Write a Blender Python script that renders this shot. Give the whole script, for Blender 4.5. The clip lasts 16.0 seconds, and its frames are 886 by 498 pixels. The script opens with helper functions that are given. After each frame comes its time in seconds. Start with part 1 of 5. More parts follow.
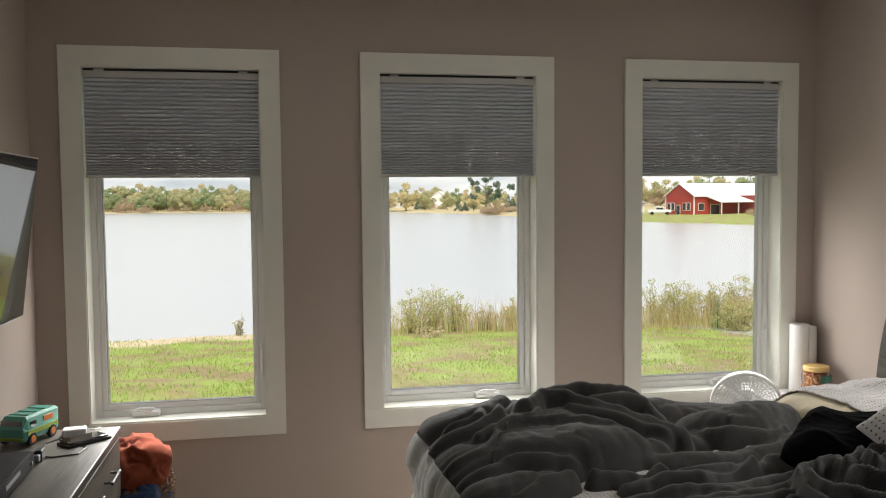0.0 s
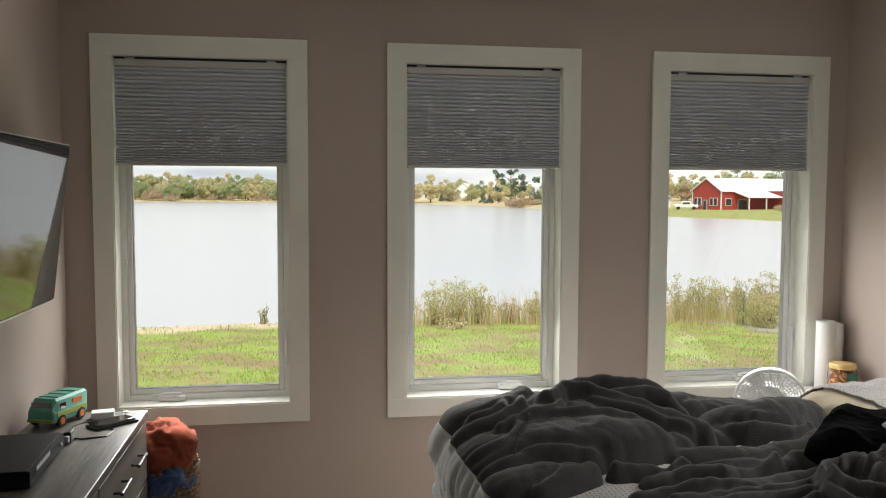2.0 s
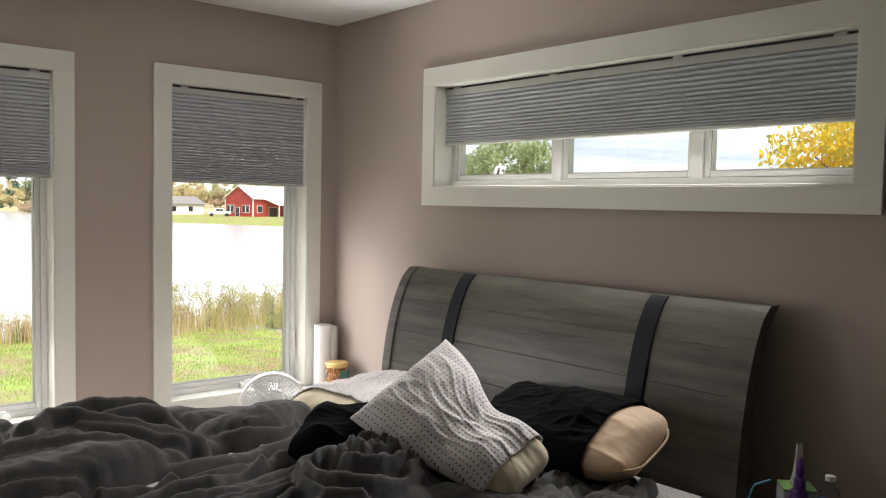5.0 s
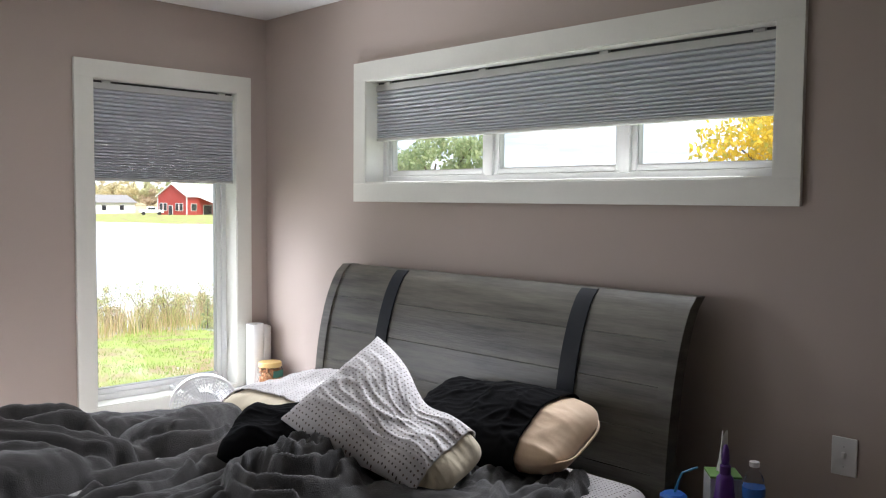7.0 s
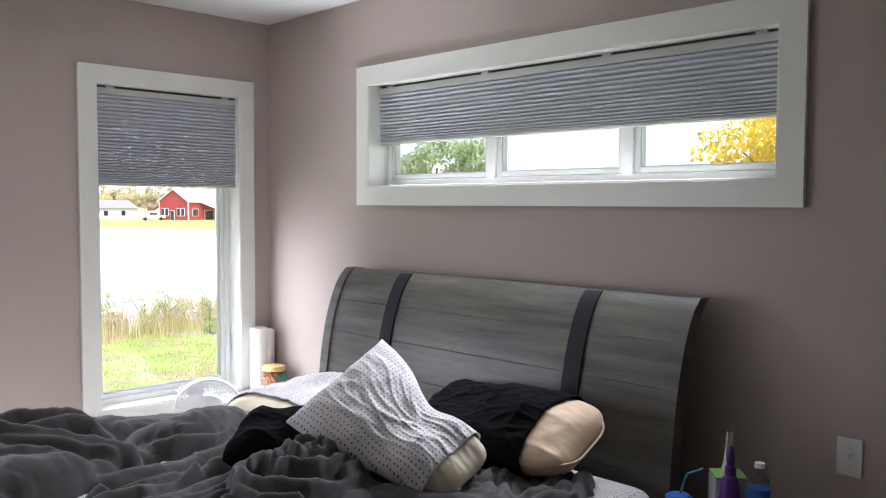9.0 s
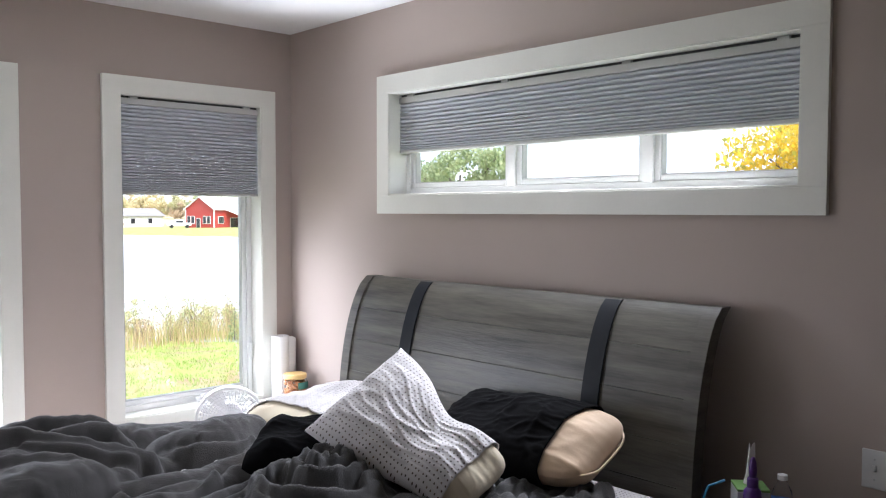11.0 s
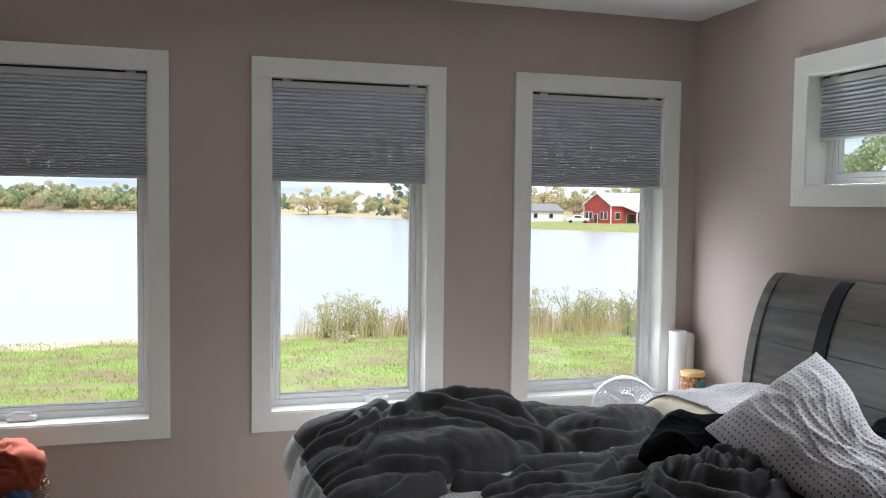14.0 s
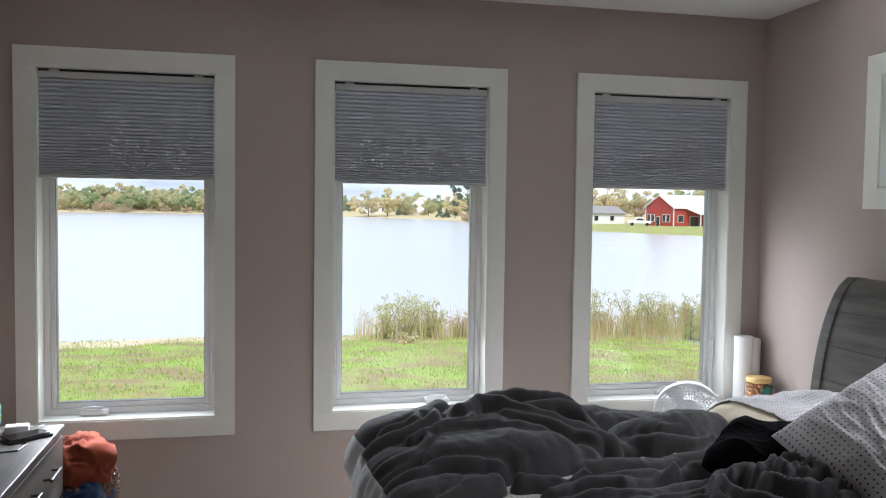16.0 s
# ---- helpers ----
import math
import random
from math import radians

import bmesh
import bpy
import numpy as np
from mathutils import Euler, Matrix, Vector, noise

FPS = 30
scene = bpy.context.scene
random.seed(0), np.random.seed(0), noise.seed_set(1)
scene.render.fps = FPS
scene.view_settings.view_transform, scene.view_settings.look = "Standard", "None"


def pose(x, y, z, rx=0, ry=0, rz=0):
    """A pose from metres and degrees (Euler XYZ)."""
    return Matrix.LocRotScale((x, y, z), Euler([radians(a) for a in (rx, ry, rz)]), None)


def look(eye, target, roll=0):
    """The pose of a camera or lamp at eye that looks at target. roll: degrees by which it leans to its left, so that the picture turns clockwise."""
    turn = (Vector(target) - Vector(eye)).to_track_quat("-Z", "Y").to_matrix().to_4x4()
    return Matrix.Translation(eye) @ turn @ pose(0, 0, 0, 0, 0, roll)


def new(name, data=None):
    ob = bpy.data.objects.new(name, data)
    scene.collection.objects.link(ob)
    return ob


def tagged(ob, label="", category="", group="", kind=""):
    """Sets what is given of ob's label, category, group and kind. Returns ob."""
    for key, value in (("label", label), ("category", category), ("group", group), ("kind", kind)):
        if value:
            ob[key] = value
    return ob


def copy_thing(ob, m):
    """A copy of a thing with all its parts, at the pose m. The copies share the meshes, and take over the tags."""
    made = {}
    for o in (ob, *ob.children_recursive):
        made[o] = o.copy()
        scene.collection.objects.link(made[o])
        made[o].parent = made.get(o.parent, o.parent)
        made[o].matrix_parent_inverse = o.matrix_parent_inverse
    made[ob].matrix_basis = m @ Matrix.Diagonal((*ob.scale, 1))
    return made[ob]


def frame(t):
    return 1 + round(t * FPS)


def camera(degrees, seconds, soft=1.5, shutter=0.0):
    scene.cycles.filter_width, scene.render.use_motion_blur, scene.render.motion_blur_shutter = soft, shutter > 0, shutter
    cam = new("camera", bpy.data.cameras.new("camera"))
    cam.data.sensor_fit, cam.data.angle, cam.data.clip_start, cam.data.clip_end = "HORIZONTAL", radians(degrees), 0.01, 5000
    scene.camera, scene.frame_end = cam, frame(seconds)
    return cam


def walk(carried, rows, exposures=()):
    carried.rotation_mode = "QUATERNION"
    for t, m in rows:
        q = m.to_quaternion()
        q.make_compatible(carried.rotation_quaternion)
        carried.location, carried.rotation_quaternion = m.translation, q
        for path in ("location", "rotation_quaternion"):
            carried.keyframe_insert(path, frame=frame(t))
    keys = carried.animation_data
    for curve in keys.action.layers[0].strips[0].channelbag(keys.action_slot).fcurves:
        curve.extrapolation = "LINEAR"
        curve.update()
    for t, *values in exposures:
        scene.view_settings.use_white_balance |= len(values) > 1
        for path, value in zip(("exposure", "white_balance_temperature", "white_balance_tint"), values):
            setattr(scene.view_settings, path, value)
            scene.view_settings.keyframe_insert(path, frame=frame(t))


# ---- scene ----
cam = camera(55.4, 16.0, soft=1.1)
PATH = [
    (0, (-2.741, -3.94, 1.728), (-2.357, -1.981, 1.613), -0.5),
    (0.5, (-2.735, -3.939, 1.723), (-2.357, -1.979, 1.605), -0.5),
    (1, (-2.735, -3.94, 1.723), (-2.366, -1.978, 1.597), -0.4),
    (1.5, (-2.737, -3.945, 1.724), (-2.387, -1.98, 1.59), -0.2),
    (2, (-2.745, -3.95, 1.724), (-2.417, -1.981, 1.59), 0.2),
    (2.5, (-2.744, -3.956, 1.722), (-2.396, -1.99, 1.594), 0.2),
    (3, (-2.733, -3.972, 1.73), (-2.233, -2.039, 1.61), 0.3),
    (3.5, (-2.708, -3.991, 1.735), (-1.955, -2.141, 1.624), 0.4),
    (4, (-2.683, -4.013, 1.746), (-1.697, -2.277, 1.633), 0.8),
    (4.5, (-2.653, -4.033, 1.757), (-1.491, -2.41, 1.641), 1.1),
    (5, (-2.631, -4.042, 1.757), (-1.338, -2.52, 1.651), 1.1),
    (7.5, (-2.599, -4.048, 1.758), (-1.198, -2.625, 1.643), 0.5),
    (8, (-2.605, -4.043, 1.754), (-1.212, -2.612, 1.63), 0.3),
    (8.5, (-2.611, -4.044, 1.753), (-1.212, -2.619, 1.644), 0.3),
    (11, (-2.594, -4.055, 1.759), (-1.237, -2.589, 1.671), 0.1),
    (11.5, (-2.593, -4.049, 1.755), (-1.346, -2.489, 1.663), 0.1),
    (12, (-2.599, -4.04, 1.748), (-1.555, -2.336, 1.653), 0.2),
    (12.5, (-2.597, -4.025, 1.74), (-1.755, -2.213, 1.648), 0.6),
    (13, (-2.599, -4.025, 1.736), (-1.888, -2.158, 1.641), 0.7),
    (13.5, (-2.602, -4.024, 1.733), (-1.972, -2.128, 1.632), 0.6),
    (14, (-2.607, -4.026, 1.735), (-2.043, -2.11, 1.632), 0.7),
    (14.5, (-2.61, -4.021, 1.734), (-2.105, -2.088, 1.632), 0.8),
    (15, (-2.611, -4.025, 1.735), (-2.159, -2.08, 1.634), 0.8),
    (15.5, (-2.609, -4.028, 1.732), (-2.178, -2.077, 1.633), 0.8),
    (16, (-2.613, -4.03, 1.734), (-2.185, -2.079, 1.634), 0.8),
]
EXPOSURES = [(0, 0.86, 7050, 12), (3, 0.88, 7000, 12), (4, 1.0, 7000, 13), (5, 1.34, 6950, 14), (8, 1.76, 6000, 16), (11, 1.92, 6000, 17), (12.2, 1.66, 6100, 16), (13, 1.22, 6050, 14), (14.5, 1.14, 6000, 14), (16, 1.06, 6000, 14)]
walk(cam, [(t, look(eye, target, roll)) for t, eye, target, roll in PATH], EXPOSURES)
# ---- world below ----

# ---------------------------------------------------------------- world and light
SUN_EL, SUN_AZ = 38.0, 200.0
DOWN_W, UP_W, SIDE_W, ACROSS_W = 5.6, 2.0, 0.60, 0.7
world = bpy.data.worlds.new("overcast_world")
scene.world = world
world.use_nodes = True
wn, wl = world.node_tree.nodes, world.node_tree.links
bgn = wn["Background"]
skyt = wn.new("ShaderNodeTexSky")
skyt.sky_type, skyt.sun_disc = "NISHITA", False
skyt.sun_elevation, skyt.sun_rotation = radians(SUN_EL), radians(SUN_AZ)
wtc = wn.new("ShaderNodeTexCoord")
wmap = wn.new("ShaderNodeMapping")
wmap.inputs["Scale"].default_value = (1.6, 1.6, 13.0)
wns = wn.new("ShaderNodeTexNoise")
wns.inputs["Scale"].default_value, wns.inputs["Detail"].default_value = 2.2, 6.0
wramp = wn.new("ShaderNodeValToRGB")
wramp.color_ramp.elements[0].position, wramp.color_ramp.elements[0].color = 0.40, (1.9, 2.25, 2.85, 1)
wramp.color_ramp.elements[1].position, wramp.color_ramp.elements[1].color = 0.63, (4.5, 4.6, 4.8, 1)
wmix = wn.new("ShaderNodeMix")
wmix.data_type = "RGBA"
wmix.inputs[0].default_value = 0.88
wl.new(wtc.outputs["Generated"], wmap.inputs["Vector"])
wl.new(wmap.outputs["Vector"], wns.inputs["Vector"])
wl.new(wns.outputs["Fac"], wramp.inputs["Fac"])
wl.new(skyt.outputs["Color"], wmix.inputs[6])
wl.new(wramp.outputs["Color"], wmix.inputs[7])
wl.new(wmix.outputs[2], bgn.inputs["Color"])
bgn.inputs["Strength"].default_value = 0.15

sun = new("sun", bpy.data.lights.new("sun", "SUN"))
sun.data.energy, sun.data.angle, sun.data.color = 2.4, radians(24), (1.0, 0.95, 0.88)
sun.matrix_world = look((0, -30, 40), (8, 0, 0))

# sky and lake light in the window openings: down on to floor and bed, up to the ceiling, along the side walls
# area lamps added at the windows, lifting indoor light above the sky's own
def opening_light(at, way, w, h, watts, spread, color=(0.93, 0.97, 1.0)):
    lt = new("window_daylight", bpy.data.lights.new("window_daylight", "AREA"))
    lt.data.shape, lt.data.size, lt.data.size_y = "RECTANGLE", w, h
    lt.data.energy, lt.data.spread, lt.data.color = watts, radians(spread), color
    lt.matrix_world = look(at, Vector(at) + Vector(way))
    return lt


for wx in (-3.188, -1.886, -0.582):
    opening_light((wx, -0.03, 1.28), (0, -0.64, -0.77), 0.60, 0.45, DOWN_W * (0.6 if wx > -1 else 0.85 if wx < -3 else 1.3), 84)
    opening_light((wx, -0.03, 1.15), (0, -0.62, 0.78), 0.60, 0.40, UP_W, 56)
opening_light((-0.582, -0.03, 1.20), (0.86, -0.50, 0.0), 0.30, 0.75, SIDE_W, 80)
opening_light((-3.188, -0.03, 1.20), (-0.86, -0.50, 0.0), 0.30, 0.75, SIDE_W, 90)
opening_light((-3.188, -0.03, 1.20), (0.68, -0.66, -0.22), 0.60, 0.75, ACROSS_W, 80)
opening_light((-1.886, -0.03, 1.20), (0.52, -0.85, -0.10), 0.60, 0.75, ACROSS_W, 70)
opening_light((0.02, -1.884, 1.98), (-0.60, 0, -0.80), 1.7, 0.16, 0.6 * DOWN_W, 90)

# ---------------------------------------------------------------- materials
def shade(name, color, rough=0.6, metal=0.0, var=0.12, scale=6.0, bump=0.0, bscale=60.0, stretch=(1, 1, 1), spec=0.5, rand=0.0, tint=None, gloss_var=0.06, lo=0.42, hi=0.92):
    """A surface with colour variation at two scales and fine relief."""
    m = bpy.data.materials.new(name)
    m.use_nodes = True
    n, l = m.node_tree.nodes, m.node_tree.links
    b = n["Principled BSDF"]
    b.inputs["Metallic"].default_value = metal
    b.inputs["Specular IOR Level"].default_value = spec
    tc, mp = n.new("ShaderNodeTexCoord"), n.new("ShaderNodeMapping")
    mp.inputs["Scale"].default_value = stretch
    l.new(tc.outputs["Object"], mp.inputs["Vector"])
    n1, n2 = n.new("ShaderNodeTexNoise"), n.new("ShaderNodeTexNoise")
    n1.inputs["Scale"].default_value, n1.inputs["Detail"].default_value = scale, 5
    n2.inputs["Scale"].default_value, n2.inputs["Detail"].default_value = bscale, 4
    l.new(mp.outputs["Vector"], n1.inputs["Vector"])
    l.new(mp.outputs["Vector"], n2.inputs["Vector"])
    add = n.new("ShaderNodeMath")
    add.operation = "MULTIPLY_ADD"
    add.inputs[1].default_value = 0.35
    l.new(n2.outputs["Fac"], add.inputs[0])
    l.new(n1.outputs["Fac"], add.inputs[2])
    ramp = n.new("ShaderNodeValToRGB")
    c2 = tint if tint else color
    ramp.color_ramp.elements[0].position, ramp.color_ramp.elements[1].position = lo, hi
    ramp.color_ramp.elements[0].color = (*[v * (1 - var) for v in c2], 1)
    ramp.color_ramp.elements[1].color = (*[min(1, v * (1 + var)) for v in color], 1)
    l.new(add.outputs[0], ramp.inputs["Fac"])
    out = ramp.outputs["Color"]
    if rand:
        oi, hs, mr = n.new("ShaderNodeObjectInfo"), n.new("ShaderNodeHueSaturation"), n.new("ShaderNodeMapRange")
        mr.inputs["To Min"].default_value, mr.inputs["To Max"].default_value = 1 - rand, 1 + rand
        l.new(oi.outputs["Random"], mr.inputs["Value"])
        l.new(mr.outputs[0], hs.inputs["Value"])
        l.new(out, hs.inputs["Color"])
        out = hs.outputs["Color"]
    l.new(out, b.inputs["Base Color"])
    rr = n.new("ShaderNodeMapRange")
    rr.inputs["To Min"].default_value, rr.inputs["To Max"].default_value = max(0.02, rough - gloss_var), min(1, rough + gloss_var)
    l.new(n1.outputs["Fac"], rr.inputs["Value"])
    l.new(rr.outputs[0], b.inputs["Roughness"])
    if bump:
        bp = n.new("ShaderNodeBump")
        bp.inputs["Strength"].default_value, bp.inputs["Distance"].default_value = bump, 0.01
        l.new(n2.outputs["Fac"], bp.inputs["Height"])
        l.new(bp.outputs["Normal"], b.inputs["Normal"])
    return m


def leafy(name, colors, trans=0.42, rough=0.7):
    """Leaves: a colour for each loose piece, partly letting light through."""
    m = bpy.data.materials.new(name)
    m.use_nodes = True
    n, l = m.node_tree.nodes, m.node_tree.links
    out = n["Material Output"]
    b = n["Principled BSDF"]
    b.inputs["Roughness"].default_value = rough
    g, r = n.new("ShaderNodeNewGeometry"), n.new("ShaderNodeValToRGB")
    for i, c in enumerate(colors):
        e = r.color_ramp.elements[i] if i < 2 else r.color_ramp.elements.new(1)
        e.position, e.color = i / (len(colors) - 1), (*c, 1)
    l.new(g.outputs["Random Per Island"], r.inputs["Fac"])
    l.new(r.outputs["Color"], b.inputs["Base Color"])
    t, mx = n.new("ShaderNodeBsdfTranslucent"), n.new("ShaderNodeMixShader")
    l.new(r.outputs["Color"], t.inputs["Color"])
    mx.inputs[0].default_value = trans
    l.new(b.outputs[0], mx.inputs[1])
    l.new(t.outputs[0], mx.inputs[2])
    l.new(mx.outputs[0], out.inputs["Surface"])
    return m


def fabric(name, color, dots=None, rough=0.95, sheen=0.3, bump=0.25, bscale=420.0, trans=0.0, var=0.14, scale=7.0):
    """Woven or plush cloth; dots: the colour of a small printed dot pattern."""
    m = shade(name, color, rough, var=var, scale=scale, bump=bump, bscale=bscale, spec=0.2)
    n, l = m.node_tree.nodes, m.node_tree.links
    b = n["Principled BSDF"]
    b.inputs["Sheen Weight"].default_value = sheen
    b.inputs["Sheen Roughness"].default_value = 0.5
    if dots:
        src = b.inputs["Base Color"].links[0].from_socket
        uv, vo, cmp_, mix = n.new("ShaderNodeUVMap"), n.new("ShaderNodeTexVoronoi"), n.new("ShaderNodeMath"), n.new("ShaderNodeMix")
        uv.uv_map = "cloth"
        vo.voronoi_dimensions = "2D"
        vo.inputs["Scale"].default_value, vo.inputs["Randomness"].default_value = 68.0, 0.25
        cmp_.operation, cmp_.inputs[1].default_value = "LESS_THAN", 0.17
        mix.data_type = "RGBA"
        sep = n.new("ShaderNodeValToRGB")
        sep.color_ramp.elements[0].color, sep.color_ramp.elements[1].color = (*dots, 1), (0.16, 0.11, 0.08, 1)
        l.new(uv.outputs["UV"], vo.inputs["Vector"])
        l.new(vo.outputs["Distance"], cmp_.inputs[0])
        l.new(vo.outputs["Color"], sep.inputs["Fac"])
        l.new(cmp_.outputs[0], mix.inputs[0])
        l.new(src, mix.inputs[6])
        l.new(sep.outputs["Color"], mix.inputs[7])
        l.new(mix.outputs[2], b.inputs["Base Color"])
    if trans:
        t, mx = n.new("ShaderNodeBsdfTranslucent"), n.new("ShaderNodeMixShader")
        t.inputs["Color"].default_value = (*[min(0.9, v * 2.2) for v in color], 1)
        mx.inputs[0].default_value = trans
        l.new(b.outputs[0], mx.inputs[1])
        l.new(t.outputs[0], mx.inputs[2])
        l.new(mx.outputs[0], n["Material Output"].inputs["Surface"])
    return m


def clear(name, rough=0.0, color=(1, 1, 1), ior=1.45):
    m = bpy.data.materials.new(name)
    m.use_nodes = True
    b = m.node_tree.nodes["Principled BSDF"]
    b.inputs["Base Color"].default_value = (*color, 1)
    b.inputs["Transmission Weight"].default_value, b.inputs["Roughness"].default_value, b.inputs["IOR"].default_value = 1.0, rough, ior
    return m


def pane_glass(name):
    """Window glass: a faint mirror over a clear pane."""
    m = bpy.data.materials.new(name)
    m.use_nodes = True
    n, l = m.node_tree.nodes, m.node_tree.links
    tr, gl, mx, lw, mr = n.new("ShaderNodeBsdfTransparent"), n.new("ShaderNodeBsdfGlossy"), n.new("ShaderNodeMixShader"), n.new("ShaderNodeLayerWeight"), n.new("ShaderNodeMath")
    tr.inputs["Color"].default_value = (0.95, 0.965, 0.96, 1)
    gl.inputs["Roughness"].default_value = 0.01
    lw.inputs["Blend"].default_value = 0.25
    mr.operation, mr.inputs[1].default_value, mr.inputs[2].default_value = "MULTIPLY_ADD", 0.35, 0.015
    l.new(lw.outputs["Facing"], mr.inputs[0])
    l.new(mr.outputs[0], mx.inputs[0])
    l.new(tr.outputs[0], mx.inputs[1])
    l.new(gl.outputs[0], mx.inputs[2])
    l.new(mx.outputs[0], n["Material Output"].inputs["Surface"])
    return m


M_WALL = shade("taupe_wall_paint", (0.45, 0.378, 0.332), 0.75, var=0.03, scale=1.3, bump=0.08, bscale=260, spec=0.3)
M_CEIL = shade("white_ceiling_paint", (0.78, 0.77, 0.75), 0.9, var=0.03, scale=2, bump=0.1, bscale=180, spec=0.2)
M_TRIM = shade("white_trim_paint", (0.77, 0.765, 0.695), 0.45, var=0.03, scale=5, bump=0.03, bscale=90)
M_VINYL = shade("white_vinyl", (0.80, 0.80, 0.78), 0.35, var=0.02, scale=9)
M_GLASS = pane_glass("window_glass")
M_FLOOR = shade("beige_carpet", (0.40, 0.345, 0.29), 0.95, var=0.15, scale=9, bump=0.5, bscale=300, spec=0.1)
M_BLIND = fabric("grey_blind_fabric", (0.55, 0.57, 0.61), sheen=0.0, bump=0.0, trans=0.0, var=0.015)
M_BLIND.node_tree.nodes["Principled BSDF"].inputs["Specular IOR Level"].default_value = 0.0
M_RAIL = shade("grey_blind_rail", (0.52, 0.52, 0.50), 0.5, var=0.03)
M_GAPSHADE = shade("gap_shade_dark", (0.05, 0.05, 0.05), 0.5)

def stained_wood(name, c1, c2, axis_stretch, rough=0.42):
    """Grey-brown stained timber with long grain streaks."""
    m = shade(name, c1, rough, var=0.30, scale=2.6, bump=0.12, bscale=14, stretch=axis_stretch, tint=c2, rand=0.05, gloss_var=0.1)
    return m

M_HEAD = stained_wood("grey_stained_wood", (0.118, 0.108, 0.086), (0.062, 0.057, 0.045), (3.0, 0.9, 11.0), 0.42)
M_DRESS = stained_wood("dresser_grey_wood", (0.125, 0.112, 0.096), (0.075, 0.068, 0.058), (5.0, 0.6, 5.0), 0.40)
M_STRAP = shade("dark_metal_strap", (0.013, 0.015, 0.018), 0.55, metal=0.0, spec=0.22, var=0.15, scale=20)
M_BLACK = shade("black_plastic", (0.014, 0.014, 0.015), 0.35, var=0.2, scale=15)
M_SCREEN = shade("dark_screen_glass", (0.006, 0.006, 0.007), 0.04, var=0.1, spec=1.0, gloss_var=0.015)
M_SCREEN.node_tree.nodes["Principled BSDF"].inputs["IOR"].default_value = 1.9
M_SILVER = shade("silver_bezel", (0.6, 0.6, 0.6), 0.3, metal=0.8, var=0.05)
M_CHROME = shade("dark_bronze", (0.025, 0.023, 0.021), 0.38, metal=0.15, var=0.1)
M_COMF = fabric("charcoal_plush", (0.066, 0.063, 0.061), sheen=0.24, bump=0.45, bscale=260, var=0.30, scale=14)
M_COMF_BACK = fabric("pale_grey_plush", (0.46, 0.47, 0.46), sheen=0.4, bump=0.3, bscale=240)
M_SHEET = fabric("dotted_sheet", (0.64, 0.61, 0.60), dots=(0.02, 0.02, 0.025), sheen=0.1, bump=0.12)
M_CREAM = fabric("cream_ticking", (0.62, 0.54, 0.40), sheen=0.1, bump=0.15)
M_TAN = fabric("tan_satin", (0.62, 0.45, 0.30), sheen=0.3, bump=0.08, rough=0.6)
M_BLACKCLOTH = fabric("black_satin", (0.0035, 0.0033, 0.0035), sheen=0.0, bump=0.15, rough=0.95)
M_BLACKCLOTH.node_tree.nodes["Principled BSDF"].inputs["Specular IOR Level"].default_value = 0.08
M_RUST = fabric("rust_cloth", (0.20, 0.042, 0.020), sheen=0.04, bump=0.3)
M_DENIM = fabric("blue_denim", (0.035, 0.07, 0.16), sheen=0.2, bump=0.4)
M_WICKER = shade("brown_wicker", (0.17, 0.10, 0.055), 0.6, var=0.3, scale=30, bump=0.2)
M_PAPER = shade("white_paper", (0.80, 0.79, 0.77), 0.9, var=0.03, bump=0.15, bscale=200, spec=0.2)
M_WHITEPL = shade("white_plastic", (0.78, 0.78, 0.77), 0.35, var=0.02)
M_TABLE = shade("white_tabletop", (0.66, 0.65, 0.63), 0.4, var=0.04, scale=8)
M_TEAL = shade("teal_toy_plastic", (0.10, 0.36, 0.28), 0.35, var=0.08, scale=12)
M_LIME = shade("lime_toy_print", (0.30, 0.42, 0.06), 0.4, var=0.1)
M_ORANGE = shade("orange_toy_print", (0.75, 0.22, 0.04), 0.4, var=0.1)
M_JARLID = shade("gold_jar_lid", (0.62, 0.42, 0.16), 0.4, var=0.1)
M_JAR = clear("clear_jar_plastic", 0.03, ior=1.12)
M_LABEL_G = shade("green_label", (0.04, 0.16, 0.12), 0.5)
M_LABEL_R = shade("red_label", (0.6, 0.05, 0.04), 0.5)
M_YELLOW = shade("yellow_print", (0.62, 0.42, 0.06), 0.5, var=0.1)
M_MATTBLACK = shade("matt_black_metal", (0.010, 0.010, 0.010), 0.70, var=0.2, scale=15, spec=0.3)
M_PURPLE = shade("purple_plastic", (0.10, 0.03, 0.22), 0.3, var=0.1)
M_BLUE = shade("blue_plastic", (0.03, 0.14, 0.50), 0.35, var=0.1)
M_STRAW = shade("blue_straw_plastic", (0.05, 0.30, 0.55), 0.35)
M_GREENBOX = shade("green_carton", (0.22, 0.42, 0.12), 0.6, var=0.1)
M_GREYBOX = shade("pale_carton", (0.55, 0.56, 0.56), 0.6, var=0.12, scale=30, stretch=(6, 6, 0.5))

# ---------------------------------------------------------------- mesh helpers
def part(name, bm, material, parent=None, label="", smooth=False, crisp=0):
    """One bmesh as one mesh object, under a thing or a part."""
    me = bpy.data.meshes.new(name)
    bm.normal_update()
    bm.to_mesh(me)
    bm.free()
    for m in (material if isinstance(material, (list, tuple)) else (material,)):
        me.materials.append(m)
    if smooth:
        me.polygons.foreach_set("use_smooth", [True] * len(me.polygons))
    if crisp:
        me.set_sharp_from_angle(angle=radians(crisp))
    ob = new(name, me)
    if parent is not None:
        ob.parent = parent
    if label:
        ob["label"] = label
    return ob


